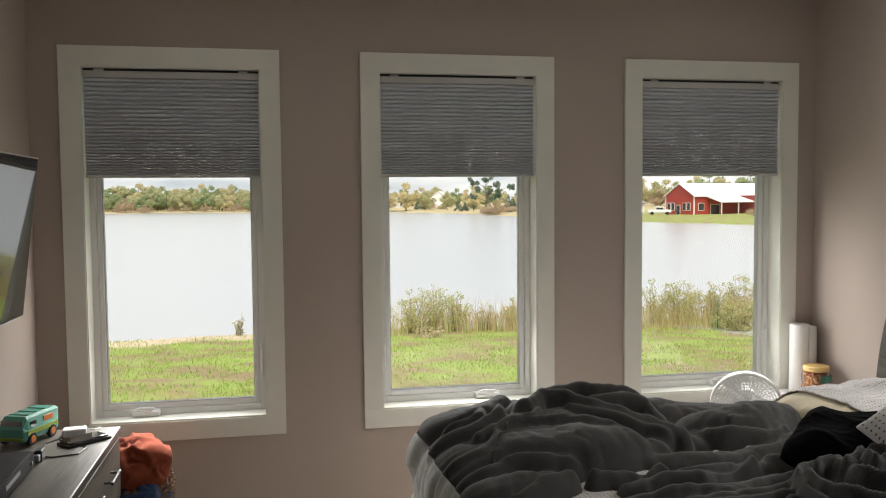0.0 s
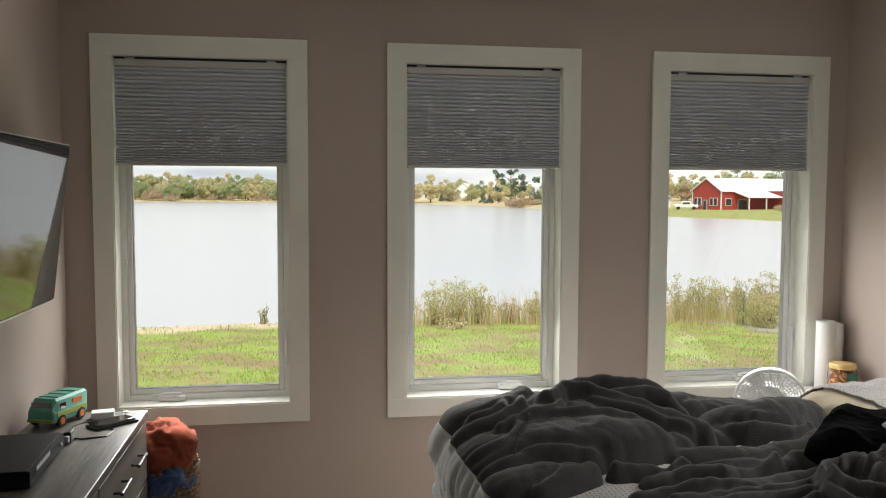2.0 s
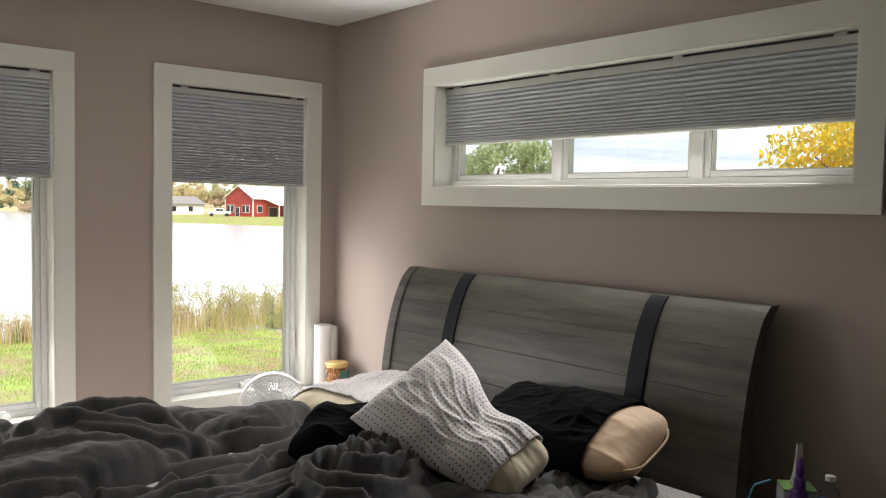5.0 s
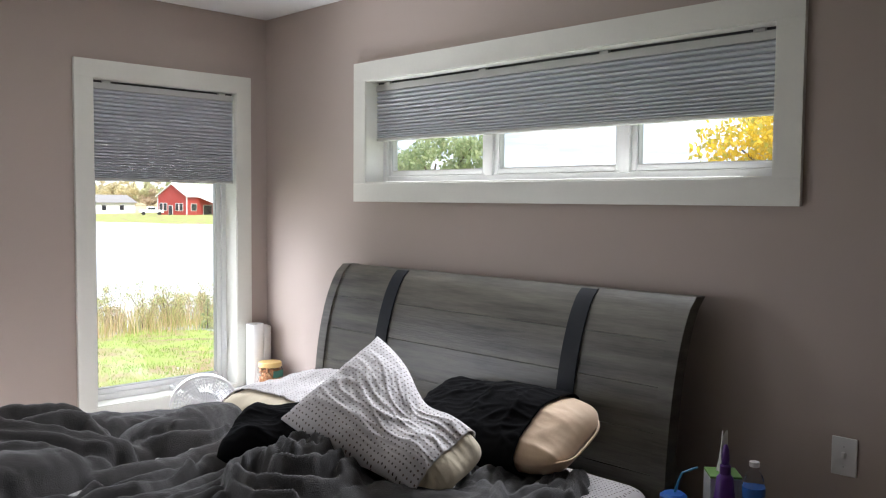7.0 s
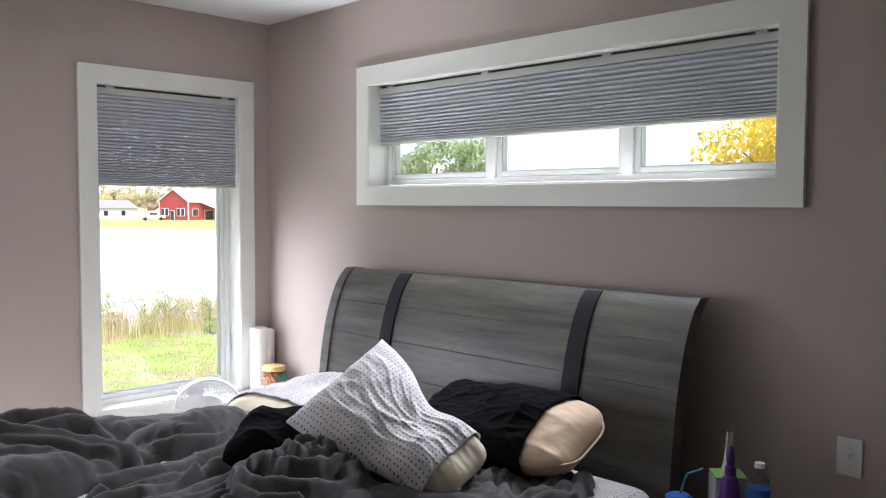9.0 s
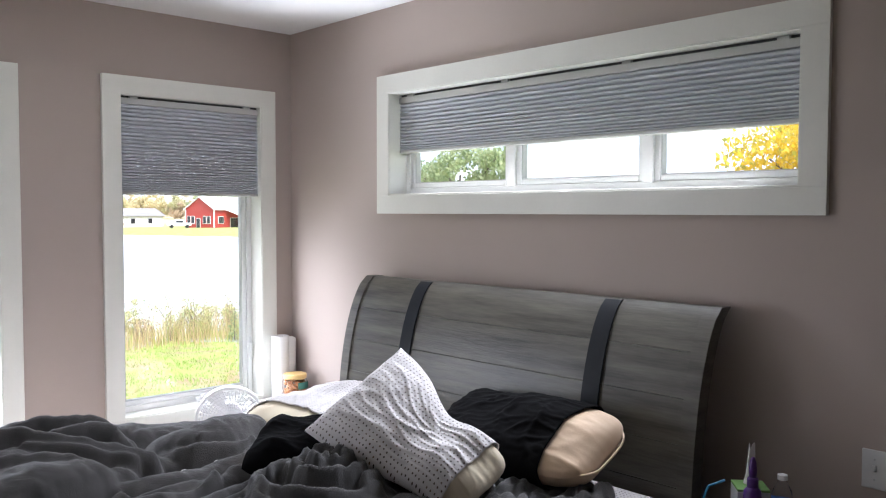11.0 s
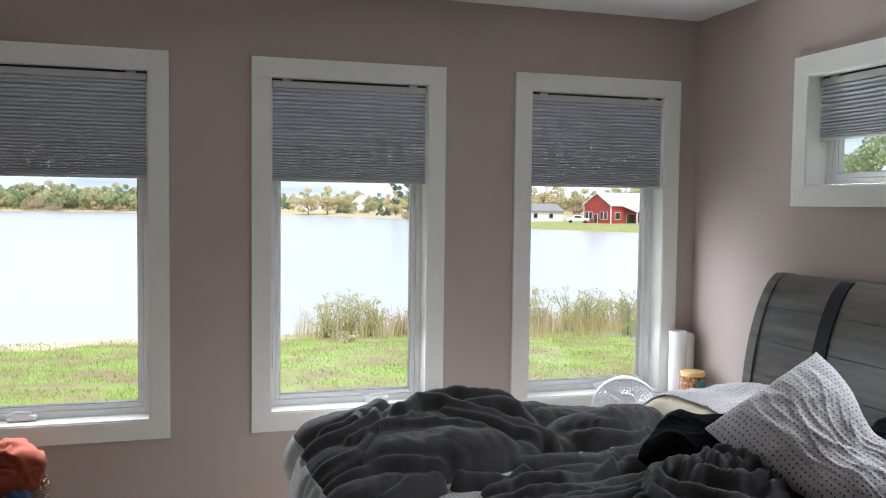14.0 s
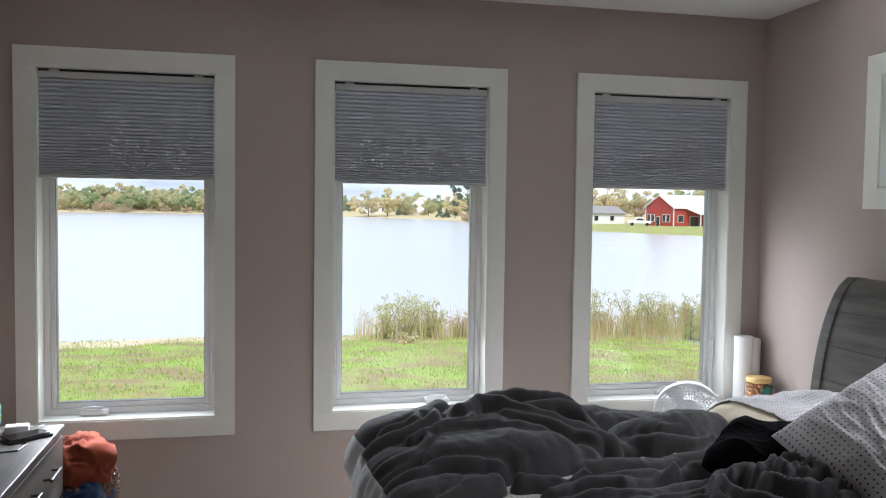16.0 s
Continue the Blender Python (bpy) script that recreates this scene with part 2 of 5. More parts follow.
def thing(name, label, category, m=None, group="", kind=""):
    e = new(name)
    e.empty_display_size = 0.05
    if m is not None:
        e.matrix_basis = m
    return tagged(e, label, category, group, kind)


def box(x0, x1, y0, y1, z0, z1, bevel=0.0, seg=2, bm=None):
    """A box with bevelled edges, added to bm when given."""
    b = bmesh.new()
    bmesh.ops.create_cube(b, size=1)
    for v in b.verts:
        v.co = Vector(((x0 + x1) / 2 + v.co.x * (x1 - x0), (y0 + y1) / 2 + v.co.y * (y1 - y0), (z0 + z1) / 2 + v.co.z * (z1 - z0)))
    if bevel:
        bmesh.ops.bevel(b, geom=b.edges[:], offset=bevel, segments=seg, affect="EDGES", profile=0.5)
    if bm is None:
        return b
    me = bpy.data.meshes.new("tmp")
    b.to_mesh(me)
    b.free()
    bm.from_mesh(me)
    bpy.data.meshes.remove(me)
    return bm


def lathe(profile, seg=32, bm=None, m=None):
    """Turn a profile of (radius, z) round the z axis."""
    bm = bm or bmesh.new()
    rings = []
    for r, z in profile:
        ring = []
        for i in range(seg):
            a = 2 * math.pi * i / seg
            p = Vector((r * math.cos(a), r * math.sin(a), z))
            ring.append(bm.verts.new(m @ p if m else p))
        rings.append(ring)
    for a, b in zip(rings, rings[1:]):
        for i in range(seg):
            bm.faces.new((a[i], a[(i + 1) % seg], b[(i + 1) % seg], b[i]))
    for ring, flip in ((rings[0], True), (rings[-1], False)):
        try:
            bm.faces.new(ring[::-1] if flip else ring)
        except ValueError:
            pass
    return bm


def tube(points, radius, seg=8, bm=None, closed=False, taper=None):
    """A round tube along points."""
    bm = bm or bmesh.new()
    pts = [Vector(p) for p in points]
    rings = []
    n = len(pts)
    side = None
    for i, p in enumerate(pts):
        a, b = pts[(i - 1) % n if closed else max(i - 1, 0)], pts[(i + 1) % n if closed else min(i + 1, n - 1)]
        d = (b - a).normalized()
        if side is None:
            side = d.orthogonal().normalized()
        side = (side - d * side.dot(d)).normalized()
        up = d.cross(side)
        r = radius if taper is None else radius + (taper - radius) * i / max(1, n - 1)
        rings.append([bm.verts.new(p + r * (math.cos(2 * math.pi * k / seg) * side + math.sin(2 * math.pi * k / seg) * up)) for k in range(seg)])
    pairs = list(zip(rings, rings[1:])) + ([(rings[-1], rings[0])] if closed else [])
    for a, b in pairs:
        for k in range(seg):
            bm.faces.new((a[k], a[(k + 1) % seg], b[(k + 1) % seg], b[k]))
    if not closed:
        bm.faces.new(rings[0][::-1])
        bm.faces.new(rings[-1])
    return bm


def extrude_profile(pts, y0, y1, bm=None):
    """A closed (x, z) outline pushed along y."""
    bm = bm or bmesh.new()
    a = [bm.verts.new((x, y0, z)) for x, z in pts]
    b = [bm.verts.new((x, y1, z)) for x, z in pts]
    n = len(pts)
    for i in range(n):
        bm.faces.new((a[i], a[(i + 1) % n], b[(i + 1) % n], b[i]))
    bm.faces.new(a[::-1])
    bm.faces.new(b)
    bmesh.ops.recalc_face_normals(bm, faces=bm.faces[:])
    return bm


def soup(name, verts, faces, material, parent=None, label="", smooth=False):
    """One mesh object from arrays."""
    me = bpy.data.meshes.new(name)
    me.from_pydata(verts, [], faces)
    me.materials.append(material)
    if smooth:
        me.polygons.foreach_set("use_smooth", [True] * len(me.polygons))
    ob = new(name, me)
    if parent is not None:
        ob.parent = parent
    if label:
        ob["label"] = label
    return ob

# ---------------------------------------------------------------- room shell
LEFT, RIGHT, BACK, CEIL, WT = -3.785, 0.0, -5.6, 2.74, 0.16
SILL, HEAD, CAS = 0.743, 2.325, 0.087
FRONT_OPEN = [(-3.571, -2.805), (-2.267, -1.506), (-0.966, -0.197)]
SIDE_OPEN, SIDE_Z = (-2.885, -0.882), (1.837, 2.327)

bm = bmesh.new()
xs = LEFT - WT
for a, b in FRONT_OPEN:
    box(xs, a, 0, WT, -0.2, CEIL + 0.2, bm=bm)
    box(a, b, 0, WT, -0.2, SILL, bm=bm)
    box(a, b, 0, WT, HEAD, CEIL + 0.2, bm=bm)
    xs = b
box(xs, RIGHT + WT, 0, WT, -0.2, CEIL + 0.2, bm=bm)
tagged(part("wall_north", bm, M_WALL), "taupe painted wall with three tall windows", "wall", kind="structure")
bm = bmesh.new()
a, b = SIDE_OPEN
box(0, WT, BACK, a, -0.2, CEIL + 0.2, bm=bm)
box(0, WT, b, 0, -0.2, CEIL + 0.2, bm=bm)
box(0, WT, a, b, -0.2, SIDE_Z[0], bm=bm)
box(0, WT, a, b, SIDE_Z[1], CEIL + 0.2, bm=bm)
tagged(part("wall_east", bm, M_WALL), "taupe painted wall with a wide high window", "wall", kind="structure")
tagged(part("wall_west", box(LEFT - WT, LEFT, BACK, 0, -0.2, CEIL + 0.2), M_WALL), "plain taupe painted wall", "wall", kind="structure")
# south wall and floor are unseen: set close and pale to bounce light
tagged(part("wall_south", box(LEFT - WT, WT, BACK - WT, BACK, -0.2, CEIL + 0.2), M_WALL), "plain taupe painted wall", "wall", kind="structure")
tagged(part("ceiling", box(LEFT, RIGHT, BACK, 0, CEIL, CEIL + 0.15), M_CEIL), "white painted ceiling", "ceiling", kind="structure")
tagged(part("floor", box(LEFT, RIGHT, BACK, 0, -0.15, 0.0), M_FLOOR), "beige carpet floor", "floor", kind="structure")
bm = bmesh.new()
box(LEFT, RIGHT, -0.014, 0, 0, 0.13, 0.004, bm=bm)
box(-0.014, 0, BACK, -0.014, 0, 0.13, 0.004, bm=bm)
box(LEFT, LEFT + 0.014, BACK, -0.014, 0, 0.13, 0.004, bm=bm)
tagged(part("baseboard", bm, M_TRIM), "white painted baseboard", "baseboard", kind="structure")

# ---------------------------------------------------------------- windows; local x along the wall, y out of the room
def cellular_blind(width, top, bottom, m, label):
    """Pleated cellular shade: head rail, cells that tighten downwards, bottom rail."""
    bl = thing("cellular_blind", label, "window blind", m, group="window blinds")
    w = width / 2 - 0.002
    rail = top - 0.042
    part("headrail", box(-w, w, 0.004, 0.054, rail, top - 0.012, 0.003), M_RAIL, bl, "pale grey head rail")
    for bx in (-w * 0.82, w * 0.82) if width < 1 else (-w * 0.92, -w * 0.3, w * 0.32, w * 0.92):
        part("bracket", box(bx - 0.02, bx + 0.02, 0.004, 0.019, top - 0.0125, top - 0.001, 0.001), M_RAIL, bl)
    # near-black strip added as the shade in the gap over the head rail
    part("gap_shade_strip", box(-w, w, 0.020, 0.050, top - 0.0118, top - 0.0005), M_GAPSHADE, bl, "dark strip standing in for gap shade")
    part("bottom_rail", box(-w, w, 0.006, 0.050, bottom, bottom + 0.014, 0.004), M_RAIL, bl, "grey bottom rail")
    span = rail - bottom - 0.014
    n = max(12, int(span / 0.0155))
    steps = [1.0 - 0.55 * (i / n) ** 1.5 for i in range(n)]
    k = span / sum(steps)
    near, mid, far = 0.006, 0.009, 0.020
    bm_ = bmesh.new()
    zc, rows = rail, [(far, rail)]
    for q in steps:
        rows += [(mid, zc - q * k * 0.22), (near, zc - q * k * 0.50), (mid, zc - q * k * 0.78), (far, zc - q * k)]
        zc -= q * k
    prev = None
    for y, zz in rows:
        cur = (bm_.verts.new((-w + 0.002, y, zz)), bm_.verts.new((w - 0.002, y, zz)))
        if prev:
            bm_.faces.new((prev[0], prev[1], cur[1], cur[0]))
        prev = cur
    part("pleated_cloth", bm_, M_BLIND, bl)
    return bl


def window(name, width, z0, z1, m, label, mullions=(), crank=None, latch=0):
    """Casing boards, jamb liners, vinyl frame, sash, glass and crank."""
    wd = thing(name, label, "window", m, kind="structure")
    h = width / 2
    c, t = CAS, 0.019
    part("casing_head", box(-h - c, h + c, -t, 0, z1, z1 + c, 0.0012), M_TRIM, wd)
    part("casing_sill", box(-h - c, h + c, -t, 0, z0 - c, z0, 0.0012), M_TRIM, wd)
    for s in (-1, 1):
        part("casing_side", box(min(s * h, s * (h + c)), max(s * h, s * (h + c)), -t, 0, z0, z1, 0.0012), M_TRIM, wd)
        part("jamb_liner", box(min(s * h, s * (h - 0.005)), max(s * h, s * (h - 0.005)), -t + 0.004, 0.095, z0 + 0.008, z1 - 0.005, 0.001), M_TRIM, wd)
    part("jamb_head", box(-h, h, -t + 0.004, 0.095, z1 - 0.005, z1, 0.001), M_TRIM, wd)
    part("window_sill", box(-h, h, -t + 0.004, 0.095, z0, z0 + 0.008, 0.002), M_TRIM, wd)
    bm = bmesh.new()
    f = 0.030
    for bx in ((-h, -h + f, z0, z1), (h - f, h, z0, z1)):
        box(bx[0], bx[1], 0.095, WT, bx[2], bx[3], 0.003, bm=bm)
    for bz in ((z0, z0 + f + 0.006), (z1 - f, z1)):
        box(-h + f, h - f, 0.097, WT, bz[0], bz[1], 0.003, bm=bm)
    part("window_frame", bm, M_VINYL, wd)
    edges = [-h + f, *mullions, h - f]
    for i, (a, b) in enumerate(zip(edges, edges[1:])):
        a2, b2 = a + (0.022 if i else 0), b - (0.022 if i < len(edges) - 2 else 0)
        if i:
            part("mullion", box(a - 0.022, a + 0.022, 0.090, WT, z0 + f, z1 - f, 0.003), M_VINYL, wd)
        bm = bmesh.new()
        s, zb, zt = 0.024, z0 + f + 0.006, z1 - f
        box(a2, a2 + s, 0.104, 0.146, zb, zt, 0.005, bm=bm)
        box(b2 - s, b2, 0.104, 0.146, zb, zt, 0.005, bm=bm)
        box(a2 + s, b2 - s, 0.105, 0.145, zb, zb + s, 0.005, bm=bm)
        box(a2 + s, b2 - s, 0.105, 0.145, zt - s, zt, 0.005, bm=bm)
        sash = part("sash", bm, M_VINYL, wd)
        bm = bmesh.new()
        for q in ((a2 + s, a2 + s + 0.004, zb + s, zt - s), (b2 - s - 0.004, b2 - s, zb + s, zt - s)):
            box(q[0], q[1], 0.110, 0.140, q[2], q[3], bm=bm)
        box(a2 + s + 0.004, b2 - s - 0.004, 0.110, 0.140, zb + s, zb + s + 0.004, bm=bm)
        part("gasket", bm, M_RAIL, sash, "grey glazing gasket")
        g = part("pane", box(a2 + s, b2 - s, 0.124, 0.128, zb + s, zt - s), M_GLASS, sash)
        g.visible_shadow = False
    if crank is not None:
        bm = box(crank - 0.062, crank + 0.062, 0.052, 0.098, z0 + 0.0085, z0 + 0.034, 0.008, 3)
        ck = part("crank_cover", bm, M_WHITEPL, wd, "white plastic crank cover")
        part("crank_handle", box(crank - 0.055, crank + 0.03, 0.046, 0.064, z0 + 0.034, z0 + 0.044, 0.004, 2), M_WHITEPL, ck)
        part("crank_arm", tube([(crank - 0.05, 0.056, z0 + 0.043), (crank - 0.02, 0.054, z0 + 0.050), (crank + 0.04, 0.053, z0 + 0.047)], 0.006), M_WHITEPL, ck)
    if latch:
        lx = latch * (h - 0.02)
        lt = part("latch_plate", box(lx - 0.008, lx + 0.008, 0.088, 0.096, z0 + 0.16, z0 + 0.32, 0.003), M_WHITEPL, wd)
        part("latch_lever", box(lx - 0.005, lx + 0.005, 0.070, 0.088, z0 + 0.20, z0 + 0.29, 0.004), M_WHITEPL, lt)
    return wd


BLIND_Z, SIDE_BLIND_Z = 1.84, 2.042
for i, ((a, b), ck, lt) in enumerate(zip(FRONT_OPEN, (-0.16, 0.15, 0.1), (1, -1, 1))):
    m = pose((a + b) / 2, 0, 0)
    window("window_%d" % (i + 1), b - a, SILL, HEAD, m, "tall white framed casement window overlooking a lake", crank=ck, latch=lt)
    cellular_blind(b - a - 0.012, HEAD - 0.005, BLIND_Z, m, "grey pleated cellular blind partly lowered in a tall window")
sm = pose(0, sum(SIDE_OPEN) / 2, 0, 0, 0, -90)
window("window_4", SIDE_OPEN[1] - SIDE_OPEN[0], SIDE_Z[0], SIDE_Z[1], sm, "wide white high window in three panes", mullions=(-0.30, 0.385))
cellular_blind(SIDE_OPEN[1] - SIDE_OPEN[0] - 0.012, SIDE_Z[1] - 0.005, SIDE_BLIND_Z, sm @ pose(0, 0.040, 0), "wide grey pleated cellular blind partly lowered")

# ---------------------------------------------------------------- bed
HB_Y0, HB_Y1 = -2.682, -0.818
HB_PROFILE = [(-0.262, 0.10), (-0.268, 0.50), (-0.266, 0.75), (-0.258, 0.92), (-0.240, 1.08), (-0.212, 1.22), (-0.172, 1.34), (-0.128, 1.42), (-0.092, 1.452)]


def hb_at(z):
    """Depth of the headboard's face at a height, rounded between the profile's points."""
    n = len(HB_PROFILE)
    for i in range(n - 1):
        (xa, za), (xb, zb) = HB_PROFILE[i], HB_PROFILE[i + 1]
        if za <= z <= zb:
            (xp, zp), (xn, zn) = HB_PROFILE[max(i - 1, 0)], HB_PROFILE[min(i + 2, n - 1)]
            k, h = (z - za) / (zb - za), zb - za
            ma, mb = (xb - xp) / (zb - zp) * h, (xn - xa) / (zn - za) * h
            return (2 * k ** 3 - 3 * k * k + 1) * xa + (k ** 3 - 2 * k * k + k) * ma + (3 * k * k - 2 * k ** 3) * xb + (k ** 3 - k * k) * mb
    return HB_PROFILE[-1][0]


def curved_board(z0, z1, y0, y1, out, thick, n=6, bevel=0.0015):
    """A board that follows the headboard's curve."""
    zs = [z0 + (z1 - z0) * i / n for i in range(n + 1)]
    front = [(hb_at(z) - out, z) for z in zs]
    front[0] = (front[0][0] + bevel, z0)
    front.insert(1, (hb_at(z0 + bevel) - out, z0 + bevel))
    front[-1] = (front[-1][0] + bevel, z1)
    front.insert(-1, (hb_at(z1 - bevel) - out, z1 - bevel))
    back = [(hb_at(z) - out + thick, z) for z in reversed(zs)]
    return extrude_profile(front + back, y0, y1)


bed = thing("bed", "grey stained sleigh bed with curved panelled headboard against a wall", "bed", pose(0, 0, 0))
levels = [0.30, 0.56, 0.735, 0.885, 1.02, 1.165, 1.31, 1.4515]
for z0, z1 in zip(levels, levels[1:]):
    part("plank", curved_board(z0 + 0.0004, z1 - 0.0004, HB_Y0 + 0.055, HB_Y1 - 0.055, 0.0, 0.035, 14), M_HEAD, bed, smooth=True, crisp=30)
for ya, yb in ((HB_Y0, HB_Y0 + 0.055), (HB_Y1 - 0.055, HB_Y1)):
    part("side_post", curved_board(0.0, 1.452, ya, yb, 0.008, 0.058, 40), M_HEAD, bed, smooth=True, crisp=30)
part("backing", curved_board(0.32, 1.445, HB_Y0 + 0.055, HB_Y1 - 0.055, -0.036, 0.018, 12), M_HEAD, bed)
for yc in (-1.258, -2.265):
    part("metal_strap", curved_board(0.40, 1.448, yc - 0.036, yc + 0.036, 0.009, 0.007, 40, 0.001), M_STRAP, bed, "dark metal strap", smooth=True, crisp=30)
for ya, yb in ((HB_Y0 + 0.02, HB_Y0 + 0.05), (HB_Y1 - 0.05, HB_Y1 - 0.02)):
    part("side_rail", box(-2.28, -0.24, ya, yb, 0.26, 0.46, 0.006), M_HEAD, bed)
part("foot_rail", box(-2.31, -2.28, HB_Y0 + 0.02, HB_Y1 - 0.02, 0.12, 0.50, 0.006), M_HEAD, bed)
for ya in (HB_Y0 + 0.02, HB_Y1 - 0.09):
    part("leg", box(-2.31, -2.24, ya, ya + 0.07, 0, 0.12, 0.005), M_HEAD, bed)

MZ = 0.868
mat_th = thing("mattress", "deep mattress in a white fitted sheet with small dark dots", "mattress", pose(-1.275, -1.75, 0.46))
bm = box(-0.985, 0.985, -0.92, 0.92, 0.0, MZ - 0.46, 0.07, 5)
uvl = bm.loops.layers.uv.new("cloth")
for f_ in bm.faces:
    for lp in f_.loops:
        lp[uvl].uv = (lp.vert.co.x + lp.vert.co.z * 0.7, lp.vert.co.y - lp.vert.co.z * 0.7)
part("fitted_sheet", bm, M_SHEET, mat_th, smooth=True)
part("box_spring", box(-0.985, 0.985, -0.91, 0.91, -0.18, -0.004, 0.02), M_CREAM, mat_th)


def smooth01(v):
    v = min(1.0, max(0.0, v))
    return v * v * (3 - 2 * v)


def rope(p, f, seed, width):
    """A long round fold along a winding line."""
    q = noise.noise(p * f + Vector((seed, seed * 0.3, 0))) / width
    return math.exp(-q * q)


FOOT, CURL = -2.150, 0.07


class Cover:
    """A bed cover as a net over the mattress; folds are laid on it one by one along lines of (x, y, half width, top)."""

    def __init__(self, x0, x1, y0, y1, gap, tuck):
        self.nx, self.ny = int((x1 - x0) / gap) + 1, int((y1 - y0) / gap) + 1
        self.x, self.y = np.meshgrid(np.linspace(x0, x1, self.nx), np.linspace(y0, y1, self.ny))
        self.h = np.full_like(self.x, -tuck)
        self.tuck, self.blend = tuck, 0.016

    def warp(self, amount, scale, seed):
        """The net's coordinates shaken, so that folds wander."""
        wx, wy = np.zeros_like(self.x), np.zeros_like(self.x)
        for j in range(self.ny):
            for i in range(self.nx):
                q = Vector((self.x[j, i] * scale, self.y[j, i] * scale, seed))
                wx[j, i], wy[j, i] = noise.noise(q), noise.noise(q + Vector((7.3, 2.1, 5.0)))
        self.wx, self.wy = self.x + amount * wx, self.y + amount * wy

    def fold(self, *pts, sharp=0.55, groove=0.012):
        hill = np.full_like(self.x, -self.tuck)
        for (xa, ya, ra, ta), (xb, yb, rb, tb) in zip(pts, pts[1:]):
            dx, dy = xb - xa, yb - ya
            t = np.clip(((self.wx - xa) * dx + (self.wy - ya) * dy) / (dx * dx + dy * dy + 1e-9), 0, 1)
            d = np.hypot(self.wx - xa - t * dx, self.wy - ya - t * dy) / (ra + (rb - ra) * t)
            top = ta + (tb - ta) * t
            hill = np.maximum(hill, -self.tuck + (top + self.tuck) * np.maximum(0, 1 - d * d) ** sharp)
        k = self.blend
        u = np.clip(0.5 + 0.5 * (hill - self.h) / k, 0, 1)
        cut = np.clip(np.minimum(self.h, hill) / 0.04, 0, 1) * 4 * u * (1 - u)
        self.h = self.h * (1 - u) + hill * u - groove * cut

    def creases(self, amp, scale, seed, along=(1.0, 1.0)):
        """Soft pillowy swells with narrow creases between them."""
        for j in range(self.ny):
            for i in range(self.nx):
                if self.h[j, i] > 0:
                    q = Vector((self.wx[j, i] * scale * along[0], self.wy[j, i] * scale * along[1], seed + self.h[j, i] * 3.0))
                    b = min(1.0, abs(noise.noise(q)) * 2.6)
                    f = min(1.0, abs(noise.noise(q * 2.3 + Vector((4, 9, 1)))) * 2.6)
                    self.h[j, i] += amp * (b ** 0.6 - 0.6 + 0.4 * (f ** 0.6 - 0.6))

    def relax(self, times):
        for _ in range(times):
            g = np.pad(self.h, 1, mode="edge")
            self.h = 0.5 * self.h + 0.125 * (g[:-2, 1:-1] + g[2:, 1:-1] + g[1:-1, :-2] + g[1:-1, 2:])

    def points(self):
        """Net to space: flat on the mattress, then rolled over its foot edge and hanging."""
        over = np.maximum(0, FOOT - self.x)
        a = np.minimum(over / CURL, math.pi / 2)
        drop = np.maximum(0, over - CURL * math.pi / 2)
        bx = np.where(over > 0, FOOT - CURL * np.sin(a), self.x)
        bz = MZ - CURL * (1 - np.cos(a)) - drop
        return np.stack([bx - self.h * np.sin(a), self.y, bz + self.h * np.cos(a)], -1)

    def build(self, name, label, material, lining=None, pale=None, seams=()):
        th = thing(name, label, "bedding")
        p, w = self.points(), self.nx
        flat = p.reshape(-1, 3).tolist()
        dark, light = [], []
        for j in range(self.ny - 1):
            for i in range(w - 1):
                if max(self.h[j, i], self.h[j + 1, i + 1], self.h[j, i + 1], self.h[j + 1, i]) > -self.tuck + 0.002:
                    q = (j * w + i, j * w + i + 1, (j + 1) * w + i + 1, (j + 1) * w + i)
                    (light if pale and pale(self.x[j, i], self.y[j, i]) else dark).append(q)
        for nm, fs_, mt in (("cover", dark, material), ("lining", light, lining)):
            if not fs_:
                continue
            used = sorted({v for f_ in fs_ for v in f_})
            at = {v: n_ for n_, v in enumerate(used)}
            ob = soup(nm, [flat[v] for v in used], [tuple(at[v] for v in f_) for f_ in fs_], mt, th, "pale grey lining turned outward" if nm == "lining" else "", smooth=True)
            so = ob.modifiers.new("thickness", "SOLIDIFY")
            so.thickness, so.offset = 0.012, -1
        for x0, y0, x1, y1 in seams:
            pts = []
            for q in range(40):
                i = int((x0 + (x1 - x0) * q / 39 - self.x[0, 0]) / (self.x[0, 1] - self.x[0, 0]))
                j = int((y0 + (y1 - y0) * q / 39 - self.y[0, 0]) / (self.y[1, 0] - self.y[0, 0]))
                pts.append(Vector(p[j, i]) + Vector((0, -0.001, 0.0005)))
            part("stitched_seam", tube(pts, 0.0035, 6), material, th, smooth=True)
        return th


comf = Cover(-2.78, -0.78, -1.80, -0.82, 0.0075, 0.05)
comf.warp(0.035, 5.0, 3.0)
# the heap at the foot: a low swell under all, then rolls lying one before another
comf.fold((-2.60, -1.02, 0.22, 0.05), (-2.25, -1.02, 0.22, 0.07), (-1.95, -1.04, 0.20, 0.14), (-1.55, -1.04, 0.18, 0.14), (-1.20, -1.00, 0.16, 0.08), (-0.98, -1.00, 0.12, 0.05))
comf.fold((-2.50, -1.22, 0.20, 0.05), (-2.20, -1.24, 0.20, 0.08), (-2.02, -1.22, 0.18, 0.14), (-1.80, -1.22, 0.15, 0.16))
comf.fold((-2.34, -0.98, 0.10, 0.07), (-2.16, -1.06, 0.10, 0.12), (-2.02, -1.06, 0.09, 0.165), (-1.94, -1.00, 0.08, 0.16))
